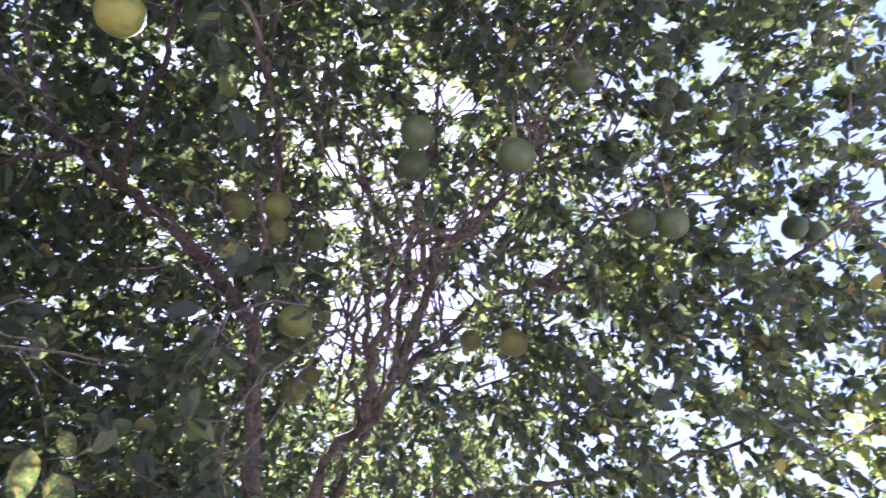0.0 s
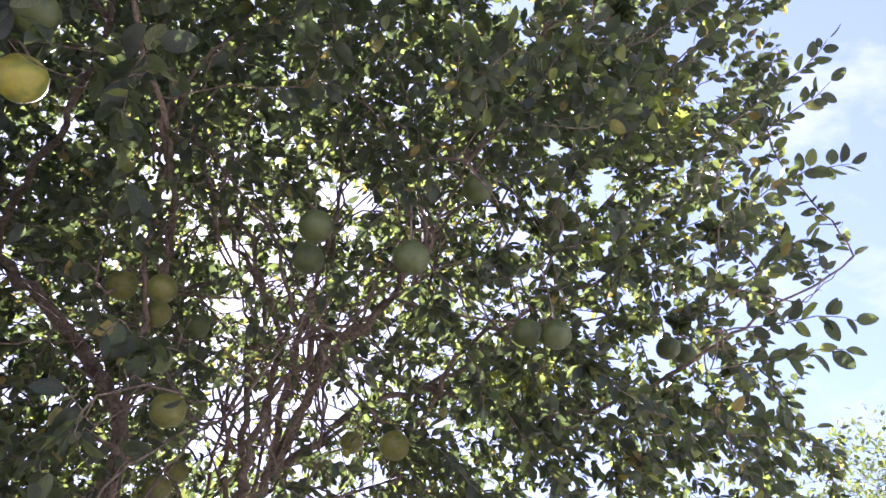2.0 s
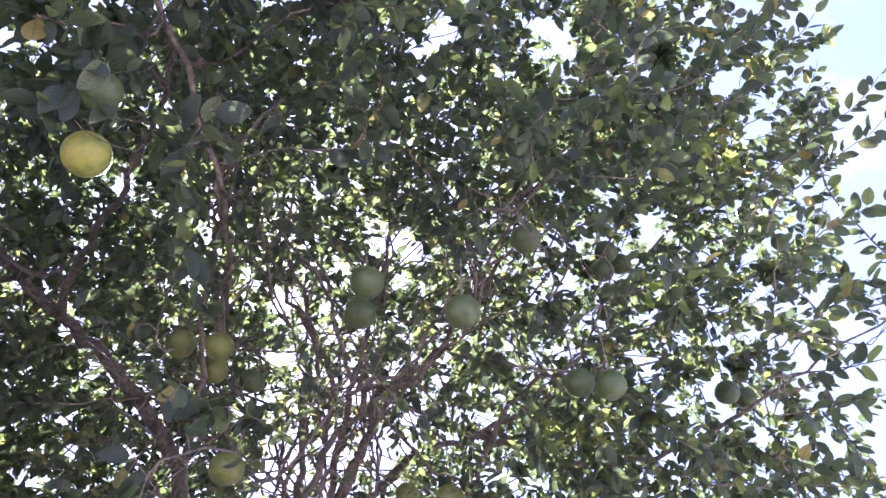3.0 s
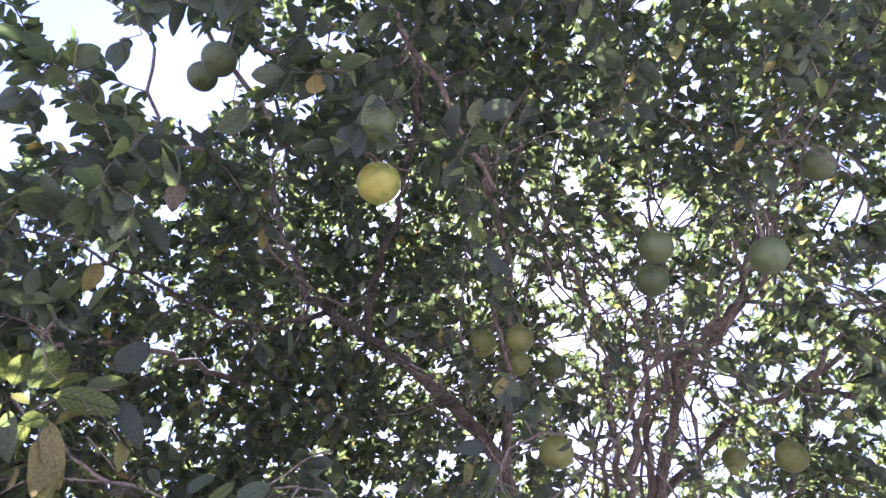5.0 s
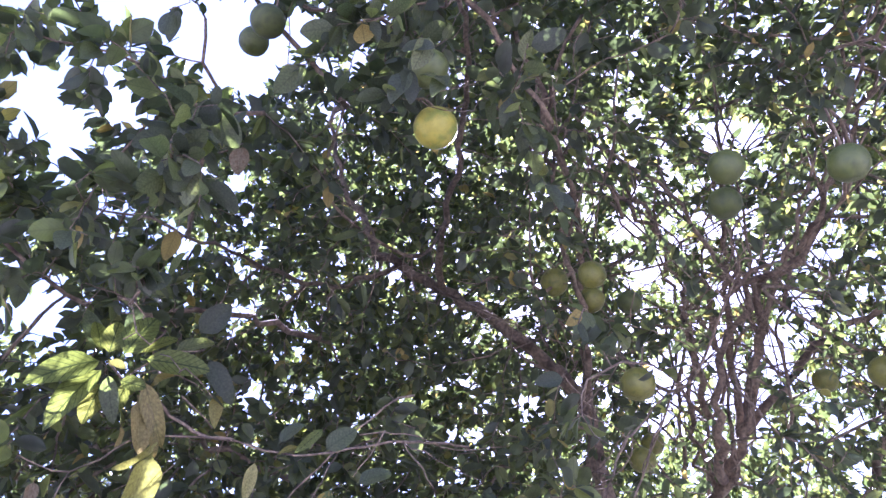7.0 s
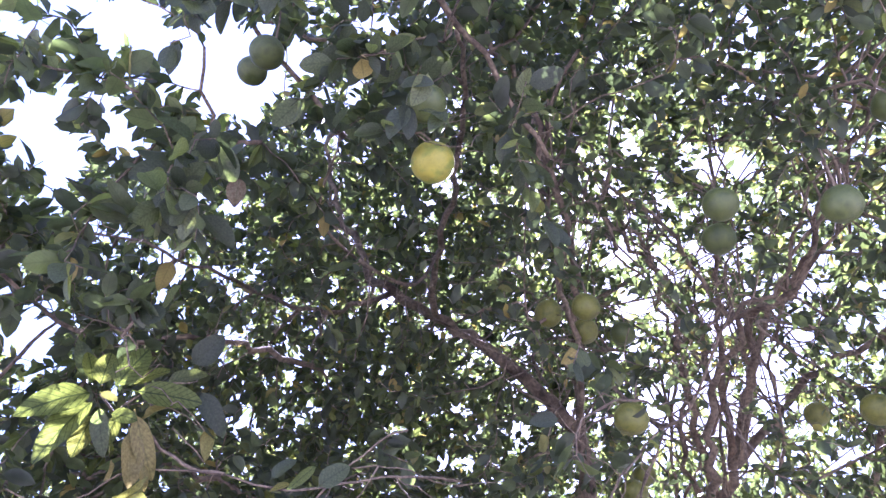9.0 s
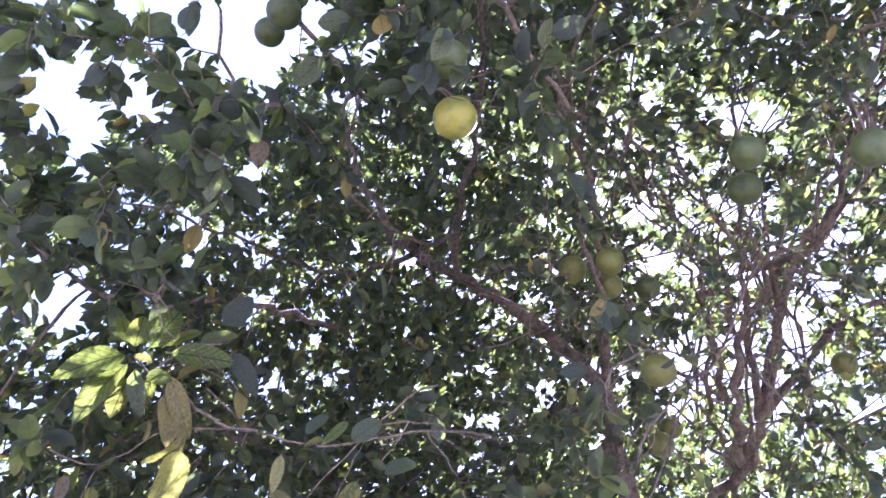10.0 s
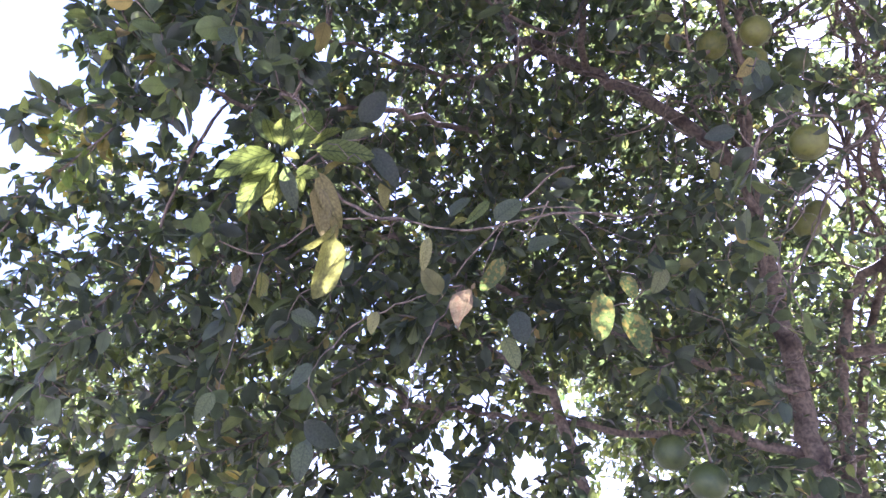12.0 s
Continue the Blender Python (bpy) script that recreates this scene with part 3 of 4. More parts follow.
def crown_points(count, rng):
    out = []
    while sum(map(len, out)) < count:
        p = rng.uniform((-4.6, 0.7, 1.1), (3.4, 6.6, 6.6), (count, 3))
        dens, hull = np.zeros(len(p)), np.full(len(p), 9.0)
        for c, r, d in LOBES:
            e = np.linalg.norm((p - np.array(c)) / np.array(r), axis=1)
            hull = np.minimum(hull, e)
            dens = np.maximum(dens, np.where(e < 1.2, d * (0.35 + 0.65 * np.clip(e, 0, 1) ** 2), 0))
        inside = hull < 1.2
        p, dens, hull = p[inside], dens[inside], hull[inside]
        wob = np.array([noise.noise(Vector(q) * 1.3) for q in p])
        patch = np.array([noise.noise(Vector(q) * 2.4 + Vector((7, 1, 4))) for q in p])
        dens[hull > 1 + 0.25 * wob] = 0
        dens *= np.clip(0.8 + 1.4 * patch, 0.12, 1.6)
        dens *= 1 + 0.3 * openness(p, CLUMPS_HIGH) + 0.8 * openness(p, CLUMPS_LOW)
        dens *= 1 + 2.5 * openness(p, DARK_MASSES)
        dens *= 1 - 0.93 * openness(p, GAPS, 1.0)
        dens *= 1 - 0.35 * openness(p, GAPS, 1.5)
        ragged = np.array([noise.noise(Vector(q) * 2.6 + Vector((3, 8, 1))) for q in p])
        v = p - SPOT
        bearing = np.degrees(np.arctan2(v[:, 0], v[:, 1]))
        rise = np.degrees(np.arcsin(v[:, 2] / np.linalg.norm(v, axis=1)))
        dens[bearing > np.interp(rise, EDGE_UP, EDGE_EAST) + 6 * ragged] = 0
        dens[bearing < np.interp(rise, EDGE_UP, EDGE_WEST) + 6 * ragged] = 0
        dens *= np.where(bearing > np.interp(rise, EDGE_UP, EDGE_EAST) - 5, 0.7, 1)
        dens[rise > 66] *= 0.45
        # the shaded middle round the stems is nearly bare
        stemmy = np.exp(-(((p[:, 0] + 0.7) / 0.9) ** 2 + ((p[:, 1] - 3.7) / 1.2) ** 2)) * (p[:, 2] < 3.3)
        dens *= 1 - 0.05 * stemmy
        dens *= np.interp(bearing, (-80, -20, 4, 20, 50), (1.1, 1.2, 1.05, 0.72, 0.66))
        dens *= np.where((bearing > -58) & (bearing < -12) & (rise > 8) & (rise < 36), 2.0, 1)
        far = np.linalg.norm(p - SPOT, axis=1)
        west = p[:, 0] < -0.5
        least = np.where(west, 1.9, np.where(rise > 47, 2.25, 2.55))
        # under the forked limb the crown is hollow
        least = np.where((bearing > -51) & (bearing < -20) & (rise > 23) & (rise < 45), 2.8 + 0.5 * ragged, least)
        least = np.where((bearing > -72) & (bearing < -20) & (rise <= 23), 2.45 + 0.4 * ragged, least)
        dens[far < least] = 0
        out.append(p[rng.uniform(0, 2.4, len(p)) < dens])
    kept = np.concatenate(out)
    for c, d in RIPE + GREEN[:6] + TURNING[:4]:
        w = np.array(c) - SPOT
        t = np.clip((kept - SPOT) @ w / (w @ w), 0, 1)
        kept = kept[np.linalg.norm(kept - SPOT - t[:, None] * w, axis=1) > 0.85 * d * np.maximum(t, 0.4)]
    return kept[:count]


# main stems and limbs: points, radius at the foot and at the end
STEMS = {
    "trunk": ([(-0.88, 3.75, -0.1), (-0.9, 3.74, 0.4), (-0.86, 3.66, 0.95)], 0.16, 0.11),
    "stem_a": ([(-0.86, 3.66, 0.95), (-0.87, 3.54, 1.69), (-0.92, 3.6, 2.1), (-1.0, 3.6, 2.84), (-1.02, 3.51, 3.15), (-1.26, 3.34, 3.43), (-1.58, 3.16, 3.69), (-1.91, 2.9, 3.87)], 0.062, 0.024),
    "fork_up": ([(-1.91, 2.9, 3.87), (-2.01, 2.86, 4.17), (-2.15, 2.79, 4.45), (-2.2, 2.7, 4.9)], 0.024, 0.01),
    "fork_side": ([(-1.82, 2.97, 3.82), (-2.21, 2.81, 3.71), (-2.58, 2.23, 3.76), (-2.9, 1.9, 3.8)], 0.016, 0.006),
    "fruit_limb": ([(-1.62, 3.13, 3.7), (-1.55, 2.93, 3.74), (-1.41, 2.73, 3.91), (-1.26, 2.54, 4.03), (-1.0, 2.1, 4.15), (-0.9, 1.8, 4.1)], 0.021, 0.010),
    "stem_b": ([(-0.86, 3.66, 0.95), (-0.88, 4.1, 1.6), (-0.84, 4.23, 2.4), (-0.72, 4.17, 2.71), (-0.42, 3.95, 2.9), (-0.34, 3.9, 3.51), (-0.24, 3.8, 4.07), (-0.1, 3.5, 4.8)], 0.046, 0.009),
    "stem_c": ([(-0.55, 4.05, 2.8), (-0.36, 3.81, 2.98), (-0.16, 3.62, 3.41), (-0.13, 3.53, 3.58), (0.06, 3.41, 3.58), (0.3, 3.2, 3.85), (0.6, 2.9, 4.2)], 0.032, 0.008),
    "stem_d": ([(-0.5, 4.0, 2.85), (-0.51, 3.65, 3.51), (-0.5, 3.74, 3.95), (-0.7, 3.4, 4.5), (-0.75, 3.0, 4.9)], 0.021, 0.008),
    "stem_e": ([(-0.36, 3.81, 2.98), (0.09, 3.94, 3.43), (0.41, 4.04, 3.62), (1.1, 3.8, 3.95), (1.8, 3.6, 4.3)], 0.024, 0.008),
    "stem_f": ([(-0.88, 4.1, 1.6), (-0.91, 4.64, 1.77), (-0.8, 4.56, 2.41), (-0.5, 4.7, 3.2), (0.1, 4.8, 3.9), (0.6, 4.6, 4.6)], 0.032, 0.01),
    "stem_g": ([(-1.0, 3.6, 2.6), (-0.95, 3.3, 3.2), (-0.8, 2.9, 3.6), (-0.73, 2.5, 3.66), (-0.71, 2.2, 3.68), (-0.67, 2.08, 3.8), (-0.75, 1.75, 3.95)], 0.022, 0.010),
    "low_limb": ([(-0.9, 3.57, 2.1), (-1.5, 3.0, 2.3), (-2.25, 2.3, 2.66), (-2.8, 2.3, 2.72), (-3.52, 2.04, 2.63), (-3.98, 1.59, 2.52)], 0.02, 0.006),
    "right_limb": ([(0.41, 4.04, 3.62), (1.1, 3.5, 3.2), (1.87, 2.75, 3.38), (2.09, 2.5, 3.47)], 0.02, 0.004),
    "low_fork": ([(-0.9, 3.6, 1.85), (-1.1, 3.42, 1.9), (-1.26, 3.26, 1.92), (-1.41, 3.21, 1.89), (-1.8, 3.0, 1.95), (-2.3, 2.7, 2.0)], 0.022, 0.008),
    "low_rise": ([(-1.6, 3.1, 1.5), (-1.65, 3.0, 1.79), (-1.74, 2.91, 2.03), (-1.88, 2.79, 2.19), (-2.3, 2.5, 2.45)], 0.03, 0.01),
    "low_base": ([(-0.88, 3.68, 0.9), (-1.3, 3.3, 1.2), (-1.6, 3.1, 1.5)], 0.04, 0.03),
    "rise_a": ([(-0.55, 4.05, 2.8), (-0.6, 3.82, 3.1), (-0.52, 3.73, 3.34), (-0.49, 3.68, 3.44), (-0.53, 3.53, 3.68), (-0.5, 3.3, 4.2)], 0.016, 0.006),
    "rise_b": ([(-0.5, 3.9, 2.8), (-0.42, 3.55, 3.02), (-0.35, 3.45, 3.26), (-0.18, 3.31, 3.34), (-0.16, 3.17, 3.39), (0.03, 3.07, 3.38), (0.3, 2.8, 3.5)], 0.026, 0.007),
    "rise_c": ([(-0.36, 3.81, 2.98), (-0.26, 3.74, 3.15), (-0.22, 3.66, 3.32), (-0.03, 3.43, 3.56), (0.14, 3.26, 3.64), (0.35, 2.95, 3.87), (0.6, 2.6, 4.2)], 0.018, 0.007),
    "rise_d": ([(-0.95, 3.3, 3.0), (-0.83, 2.92, 3.17), (-0.81, 2.78, 3.28), (-0.82, 2.71, 3.5), (-0.82, 2.63, 3.76), (-0.8, 2.4, 4.2)], 0.016, 0.007),
    "rise_e": ([(-0.4, 3.75, 3.4), (-0.36, 3.58, 3.65), (-0.43, 3.39, 3.74), (-0.57, 3.14, 3.88), (-0.7, 2.94, 4.07), (-0.9, 2.7, 4.5)], 0.018, 0.008),
    "east_a": ([(0.1, 4.2, 2.7), (0.33, 4.05, 3.21), (0.57, 3.51, 3.56), (0.79, 3.14, 3.51), (1.2, 2.8, 3.6)], 0.022, 0.007),
    "west_a": ([(-2.03, 2.75, 3.3), (-2.12, 2.23, 3.17), (-2.22, 2.01, 3.1), (-2.28, 1.75, 2.95), (-2.36, 1.54, 2.98), (-2.41, 1.35, 3.05)], 0.016, 0.007),
    "west_b": ([(-2.58, 2.23, 3.76), (-2.1, 1.8, 3.6), (-1.71, 1.46, 3.61), (-1.7, 1.37, 3.66), (-1.66, 1.29, 3.78)], 0.012, 0.006),
    "west_c": ([(-1.0, 2.1, 4.15), (-1.25, 1.75, 4.1), (-1.45, 1.5, 4.0), (-1.5, 1.2, 3.85)], 0.013, 0.006),
    "low_right": ([(-0.84, 4.23, 2.4), (0.0, 4.3, 2.5), (0.8, 4.2, 2.6), (1.5, 4.0, 2.7)], 0.03, 0.008),
    "high_a": ([(-0.80, 1.46, 3.79), (-0.77, 1.55, 3.75), (-0.72, 1.67, 3.69), (-0.70, 1.78, 3.62), (-0.68, 1.87, 3.55), (-0.62, 2.00, 3.45)], 0.012, 0.009),
    "high_b": ([(-0.68, 2.35, 3.52), (-0.69, 2.20, 3.67), (-0.65, 2.10, 3.78), (-0.54, 2.03, 3.87), (-0.46, 1.97, 3.94)], 0.011, 0.007),
    "mid_a": ([(-0.57, 2.75, 3.56), (-0.56, 2.64, 3.70), (-0.50, 2.52, 3.85), (-0.48, 2.42, 3.95), (-0.42, 2.34, 4.03)], 0.009, 0.005),
    "mid_b": ([(-0.22, 3.17, 3.40), (-0.27, 3.09, 3.52), (-0.32, 3.00, 3.64), (-0.39, 2.89, 3.76), (-0.53, 2.75, 3.89), (-0.65, 2.61, 4.00), (-0.69, 2.52, 4.08)], 0.012, 0.006),
    "mid_c": ([(-0.25, 3.11, 3.30), (-0.13, 3.08, 3.37), (-0.02, 3.08, 3.38), (0.07, 3.02, 3.47), (0.14, 2.95, 3.57), (0.30, 2.80, 3.75)], 0.011, 0.006),
    "mid_d": ([(-0.17, 2.61, 3.66), (-0.31, 2.54, 3.72), (-0.41, 2.50, 3.74), (-0.46, 2.42, 3.81)], 0.007, 0.004),
    "mid_e": ([(-0.05, 3.34, 3.33), (0.09, 3.17, 3.60), (0.19, 3.11, 3.69), (0.45, 2.96, 3.86)], 0.009, 0.005),
    "west_d": ([(-1.34, 1.77, 3.64), (-1.39, 1.61, 3.73), (-1.44, 1.49, 3.77), (-1.48, 1.35, 3.83), (-1.48, 1.21, 3.89)], 0.012, 0.008),
    "west_e": ([(-1.55, 1.57, 3.51), (-1.66, 1.49, 3.48), (-1.70, 1.45, 3.47), (-1.74, 1.37, 3.49), (-1.77, 1.29, 3.51)], 0.009, 0.006),
}


def build_tree():
    rng = np.random.default_rng(4)
    tree = tagged(new("pomelo_tree"), "large spreading pomelo tree with dense dark green leaves", "tree")
    tree.location = (-0.88, 3.75, 0)
    off = np.array(tree.location)
    nodes, parents = [], []
    stems = dict(STEMS)
    # thin upright stems that fan out from the forks
    for k in range(5):
        foot = np.array((-0.45, 3.85, 2.9)) + rng.normal(0, 0.13, 3)
        az, el, d = rng.uniform(-26, 18), rng.uniform(38, 55), rng.uniform(3.2, 4.7)
        end = SPOT + d * ways_of(az, el)
        bend = 0.5 * (foot + end) + rng.normal(0, 0.12, 3) + np.array((0, 0.15, 0))
        wavy = [foot, 0.5 * (foot + bend) + rng.normal(0, 0.05, 3), bend, 0.5 * (bend + end) + rng.normal(0, 0.06, 3), end]
        stems["rise_%d" % k] = (wavy, rng.uniform(0.007, 0.012), 0.004)
    for name, (pts, r0, r1) in stems.items():
        line = curve_points(pts, 0.07)
        line[1:-1] += rng.normal(0, 0.012, (len(line) - 2, 3))
        t = np.linspace(0, 1, len(line))
        rad = r0 + (r1 - r0) * t ** 0.8
        if name == "trunk":
            rad = rad + 0.07 * (1 - t) ** 4
        v, f = tube(line - off, rad, 12 if r0 > 0.04 else 9, rough=0.07, rng=rng)
        part("trunk" if name == "trunk" else "limb", mesh_from(name, v, f, mat_bark), tree)
        first = len(nodes)
        for k, p in enumerate(line):
            nodes.append(p)
            parents.append(first + k - 1 if k else -1)
    # slender bare stems in the shaded middle
    slender = {}
    base = np.array(nodes)
    foots = np.nonzero((base[:, 2] > 2.5) & (base[:, 2] < 4.3) & (base[:, 0] > -1.7) & (base[:, 0] < 0.9) & (base[:, 1] > 2.6))[0]
    for k in range(170):
        foot = int(rng.choice(foots))
        run = unit(np.array((0.0, -0.3, 0.35)) + rng.normal(0, 0.9, 3)) * rng.uniform(0.4, 1.2)
        a = base[foot]
        line = curve_points([a, a + 0.35 * run + rng.normal(0, 0.12, 3), a + 0.7 * run + rng.normal(0, 0.12, 3), a + run], 0.06)
        thick = rng.uniform(0.003, 0.007)
        last = foot
        for m, p in enumerate(line[1:]):
            slender[len(nodes)] = thick * (1 - 0.5 * m / len(line))
            nodes.append(p)
            parents.append(last)
            last = len(nodes) - 1
    count = len(nodes)
    targets = crown_points(30500, rng)
    pos, par = grow(nodes, parents, targets, 0.058, 0.95, 0.07, 160, rng)
    rad = pipe_radii(pos, par)
    rad = np.clip(rad, 0.0014, 0.02)
    grown = np.arange(len(pos)) >= count
    bare = np.zeros(len(pos), bool)
    for k, r in slender.items():
        bare[k], rad[k] = True, max(r, min(rad[k], 0.008))
    part("branchwork", twig_mesh("branchwork", pos - off, par, rad, grown | bare, mat_bark), tree, "thin grey-brown branches and twigs", "stuff")
    # leaves along the thin twigs
    thin = np.nonzero(grown & (rad < 0.0062))[0]
    way = unit(pos[thin] - pos[par[thin]])
    many = 4
    at = np.repeat(pos[thin], many, 0) - np.repeat(way, many, 0) * rng.uniform(0, 0.062, (len(thin) * many, 1))
    lead = np.repeat(way, many, 0)
    side = unit(rng.normal(0, 1, at.shape))
    side = unit(side - lead * (side * lead).sum(1, keepdims=True))
    aim = unit(0.6 * lead + 0.9 * side + np.array((0, 0, -0.3)))
    up = unit(rng.normal(0, 0.55, at.shape) + np.array((0, 0, 0.9)))
    size = rng.uniform(0.036, 0.084, len(at))
    size *= 1 + 0.2 * np.clip((2.7 - np.linalg.norm(at - SPOT, axis=1)) / 0.7, 0, 1) * (at[:, 0] < -0.5)
    size *= 1 + 0.24 * np.clip((3.1 - np.linalg.norm(at - SPOT, axis=1)) / 0.7, 0, 1) * np.clip((0.1 - at[:, 0]) / 0.5, 0, 1)
    size *= 1 - 0.36 * np.exp(-(((at[:, 0] + 0.5) / 0.9) ** 2 + ((at[:, 1] - 3.6) / 1.2) ** 2)) * (at[:, 2] < 4.3)
    out = at - SPOT
    size *= np.where((np.degrees(np.arctan2(out[:, 0], out[:, 1])) < -48) & (out[:, 1] < 1.6) & (out[:, 2] > 1.2), 1.15, 1.0)
    kind = rng.integers(0, 4, len(at))
    mid = at + 0.5 * size[:, None] * aim
    clear = (openness(mid, GAPS, 0.95) < rng.uniform(0.35, 1.1, len(mid))) & (np.linalg.norm(mid - SPOT, axis=1) > 1.7)
    # fruits, the pale shoot and the main limbs hang free on the open side
    free = [(np.array(c), 0.6 * d, 1.0) for c, d in RIPE] + [(np.array(c), 0.66 * d, 0.93) for c, d in TURNING + GREEN] + [(np.array(c), 0.6 * d, 0.85) for c, d in GREEN_SMALL] + [(np.array(c), 0.85 * d, 1.0) for c, d in GREEN[1:3]]
    free += [(np.array(c), r, 1.0) for c, r in (((-1.88, 1.45, 2.52), 0.22), ((-1.72, 1.53, 2.48), 0.18), ((-1.79, 1.63, 2.2), 0.14), ((-1.3, 1.75, 2.08), 0.08), ((-1.02, 2.13, 2.05), 0.08), ((-1.17, 1.62, 2.23), 0.06), ((-1.38, 1.37, 3.04), 0.05))]
    for name in ("stem_a", "fork_up", "fork_side", "fruit_limb", "stem_b", "stem_c", "rise_a", "rise_b", "rise_c", "low_fork", "high_a", "high_b", "mid_a", "mid_b", "mid_c"):
        pts, r0, r1 = STEMS[name]
        free += [(p, 0.03 + (0.8 if name in ("stem_a", "fruit_limb") else 0.4) * r0, 0.85 if name in ("fork_up", "fork_side", "fruit_limb") or (name == "stem_a" and p[2] > 3.1) else 0.5) for p in curve_points(pts, 0.06) if p[2] > 1.7]
    for c, r, share in free:
        if share > 0.8:
            clear &= np.linalg.norm(mid - c, axis=1) > r + 0.01
        w = c - SPOT
        t = np.clip((mid - SPOT) @ w / (w @ w), 0, 1)
        hit = (np.linalg.norm(mid - SPOT - t[:, None] * w, axis=1) < r * (0.4 + 0.6 * t) + 0.35 * size * t) & (t < 0.99)
        clear &= ~(hit & (rng.uniform(0, 1, len(mid)) < share))
    # sunlight falls through the crown on the pale shoot, the old leaves and the ripe fruit
    for c, r in (((-1.84, 1.46, 2.5), 0.14), ((-1.74, 1.62, 2.2), 0.08), ((-1.05, 2.12, 2.07), 0.08), ((-1.31, 1.76, 2.05), 0.05), ((-0.84, 1.6, 3.12), 0.08)):
        v = mid - np.array(c)
        s = v @ np.array(sun_way)
        clear &= ~((s > 0) & (np.linalg.norm(v - s[:, None] * np.array(sun_way), axis=1) < r))
    at, aim, up, size, kind, mid = (q[clear] for q in (at, aim, up, size, kind, mid))
    # the leaves of the lowest, outermost sprays are parts of their own
    order = np.argsort(np.linalg.norm(mid - np.array((-0.6, 0.9, 2.6)), axis=1))
    single, rest = order[:280], order[280:]
    v = mid - SPOT
    close = (np.linalg.norm(v, axis=1) < 2.6) | (np.degrees(np.arctan2(v[:, 0], v[:, 1])) > 24)
    young_lit = (openness(mid, YOUNG_AND_LIT) > rng.uniform(0.1, 1.0, len(mid))) & (rng.uniform(0, 1, len(mid)) < 0.75)
    brightened, rest = rest[young_lit[rest]], rest[~young_lit[rest]]
    outer, inner = rest[close[rest]], rest[~close[rest]]
    part("leaves", leaves_mesh("young_lit_leaves", at[brightened] - off, aim[brightened], up[brightened], size[brightened], kind[brightened], mat_young_lit, MEDIUM_TEMPLATES), tree, "yellow-green leaves of new shoots, and leaves coloured as if sunlit", "stuff")
    part("leaves", leaves_mesh("leaves", at[inner] - off, aim[inner], up[inner], size[inner], kind[inner], mat_leaf), tree, "dense glossy dark green oval leaves", "stuff")
    part("leaves", leaves_mesh("outer_leaves", at[outer] - off, aim[outer], up[outer], size[outer], kind[outer], mat_leaf, MEDIUM_TEMPLATES), tree, "larger green leaves on the outer sprays", "stuff")
    shapes = [mesh_from("leaf", v, f, mat_leaf_one, u) for v, u, f in FINE_TEMPLATES]
    x, y, z = leaf_frames(aim, up)
    for i in single:
        ob = part("leaf", shapes[kind[i]], tree)
        m = Matrix((x[i], y[i], z[i])).transposed() @ Matrix.Scale(size[i], 3)
        ob.matrix_local = Matrix.Translation(at[i] - off) @ m.to_4x4()
    # sprays at the crown's eastern edge, leaf by leaf
    for pts, few, length in SPRAYS + MORE_SPRAYS:
        many = round(1.5 * few)
        line = curve_points(pts, 0.03)
        start = pos[np.linalg.norm(pos - line[0], axis=1).argmin()]
        line = np.concatenate([curve_points([start, line[0]], 0.05)[:-1], line])
        line[1:-1] += rng.normal(0, 0.003, (len(line) - 2, 3))
        v, f = tube(line - off, np.linspace(0.0042, 0.0016, len(line)), 6)
        twig = part("spray", mesh_from("spray", v, f, mat_bark), tree, "thin leafy twig beyond the crown's edge")
        run = unit(line[-1] - line[0])
        across = unit(np.cross(run, unit(line[-1] - SPOT)))
        for k in range(many):
            where = line[int(len(line) * (0.35 + 0.64 * (k + 0.5) / many))]
            hand = 1 if k % 2 else -1
            lead = unit(0.75 * run + hand * rng.uniform(0.5, 1.0) * across + rng.normal(0, 0.22, 3) + np.array((0, 0, -0.12))) if k < many - 1 else run
            face = unit(rng.normal(0, 0.4, 3) + 0.7 * unit(SPOT - where) + np.array((0, 0, 0.4)))
            lx, ly, lz = leaf_frames(lead, face)
            ob = part("leaf", shapes[int(rng.integers(0, 4))], twig)
            m = Matrix((lx, ly, lz)).transposed() @ Matrix.Scale(length * rng.uniform(0.62, 0.98), 3)
            ob.matrix_local = Matrix.Translation(where - off) @ m.to_4x4()
    return tree, pos, off


tree, branch_nodes, tree_foot = build_tree()


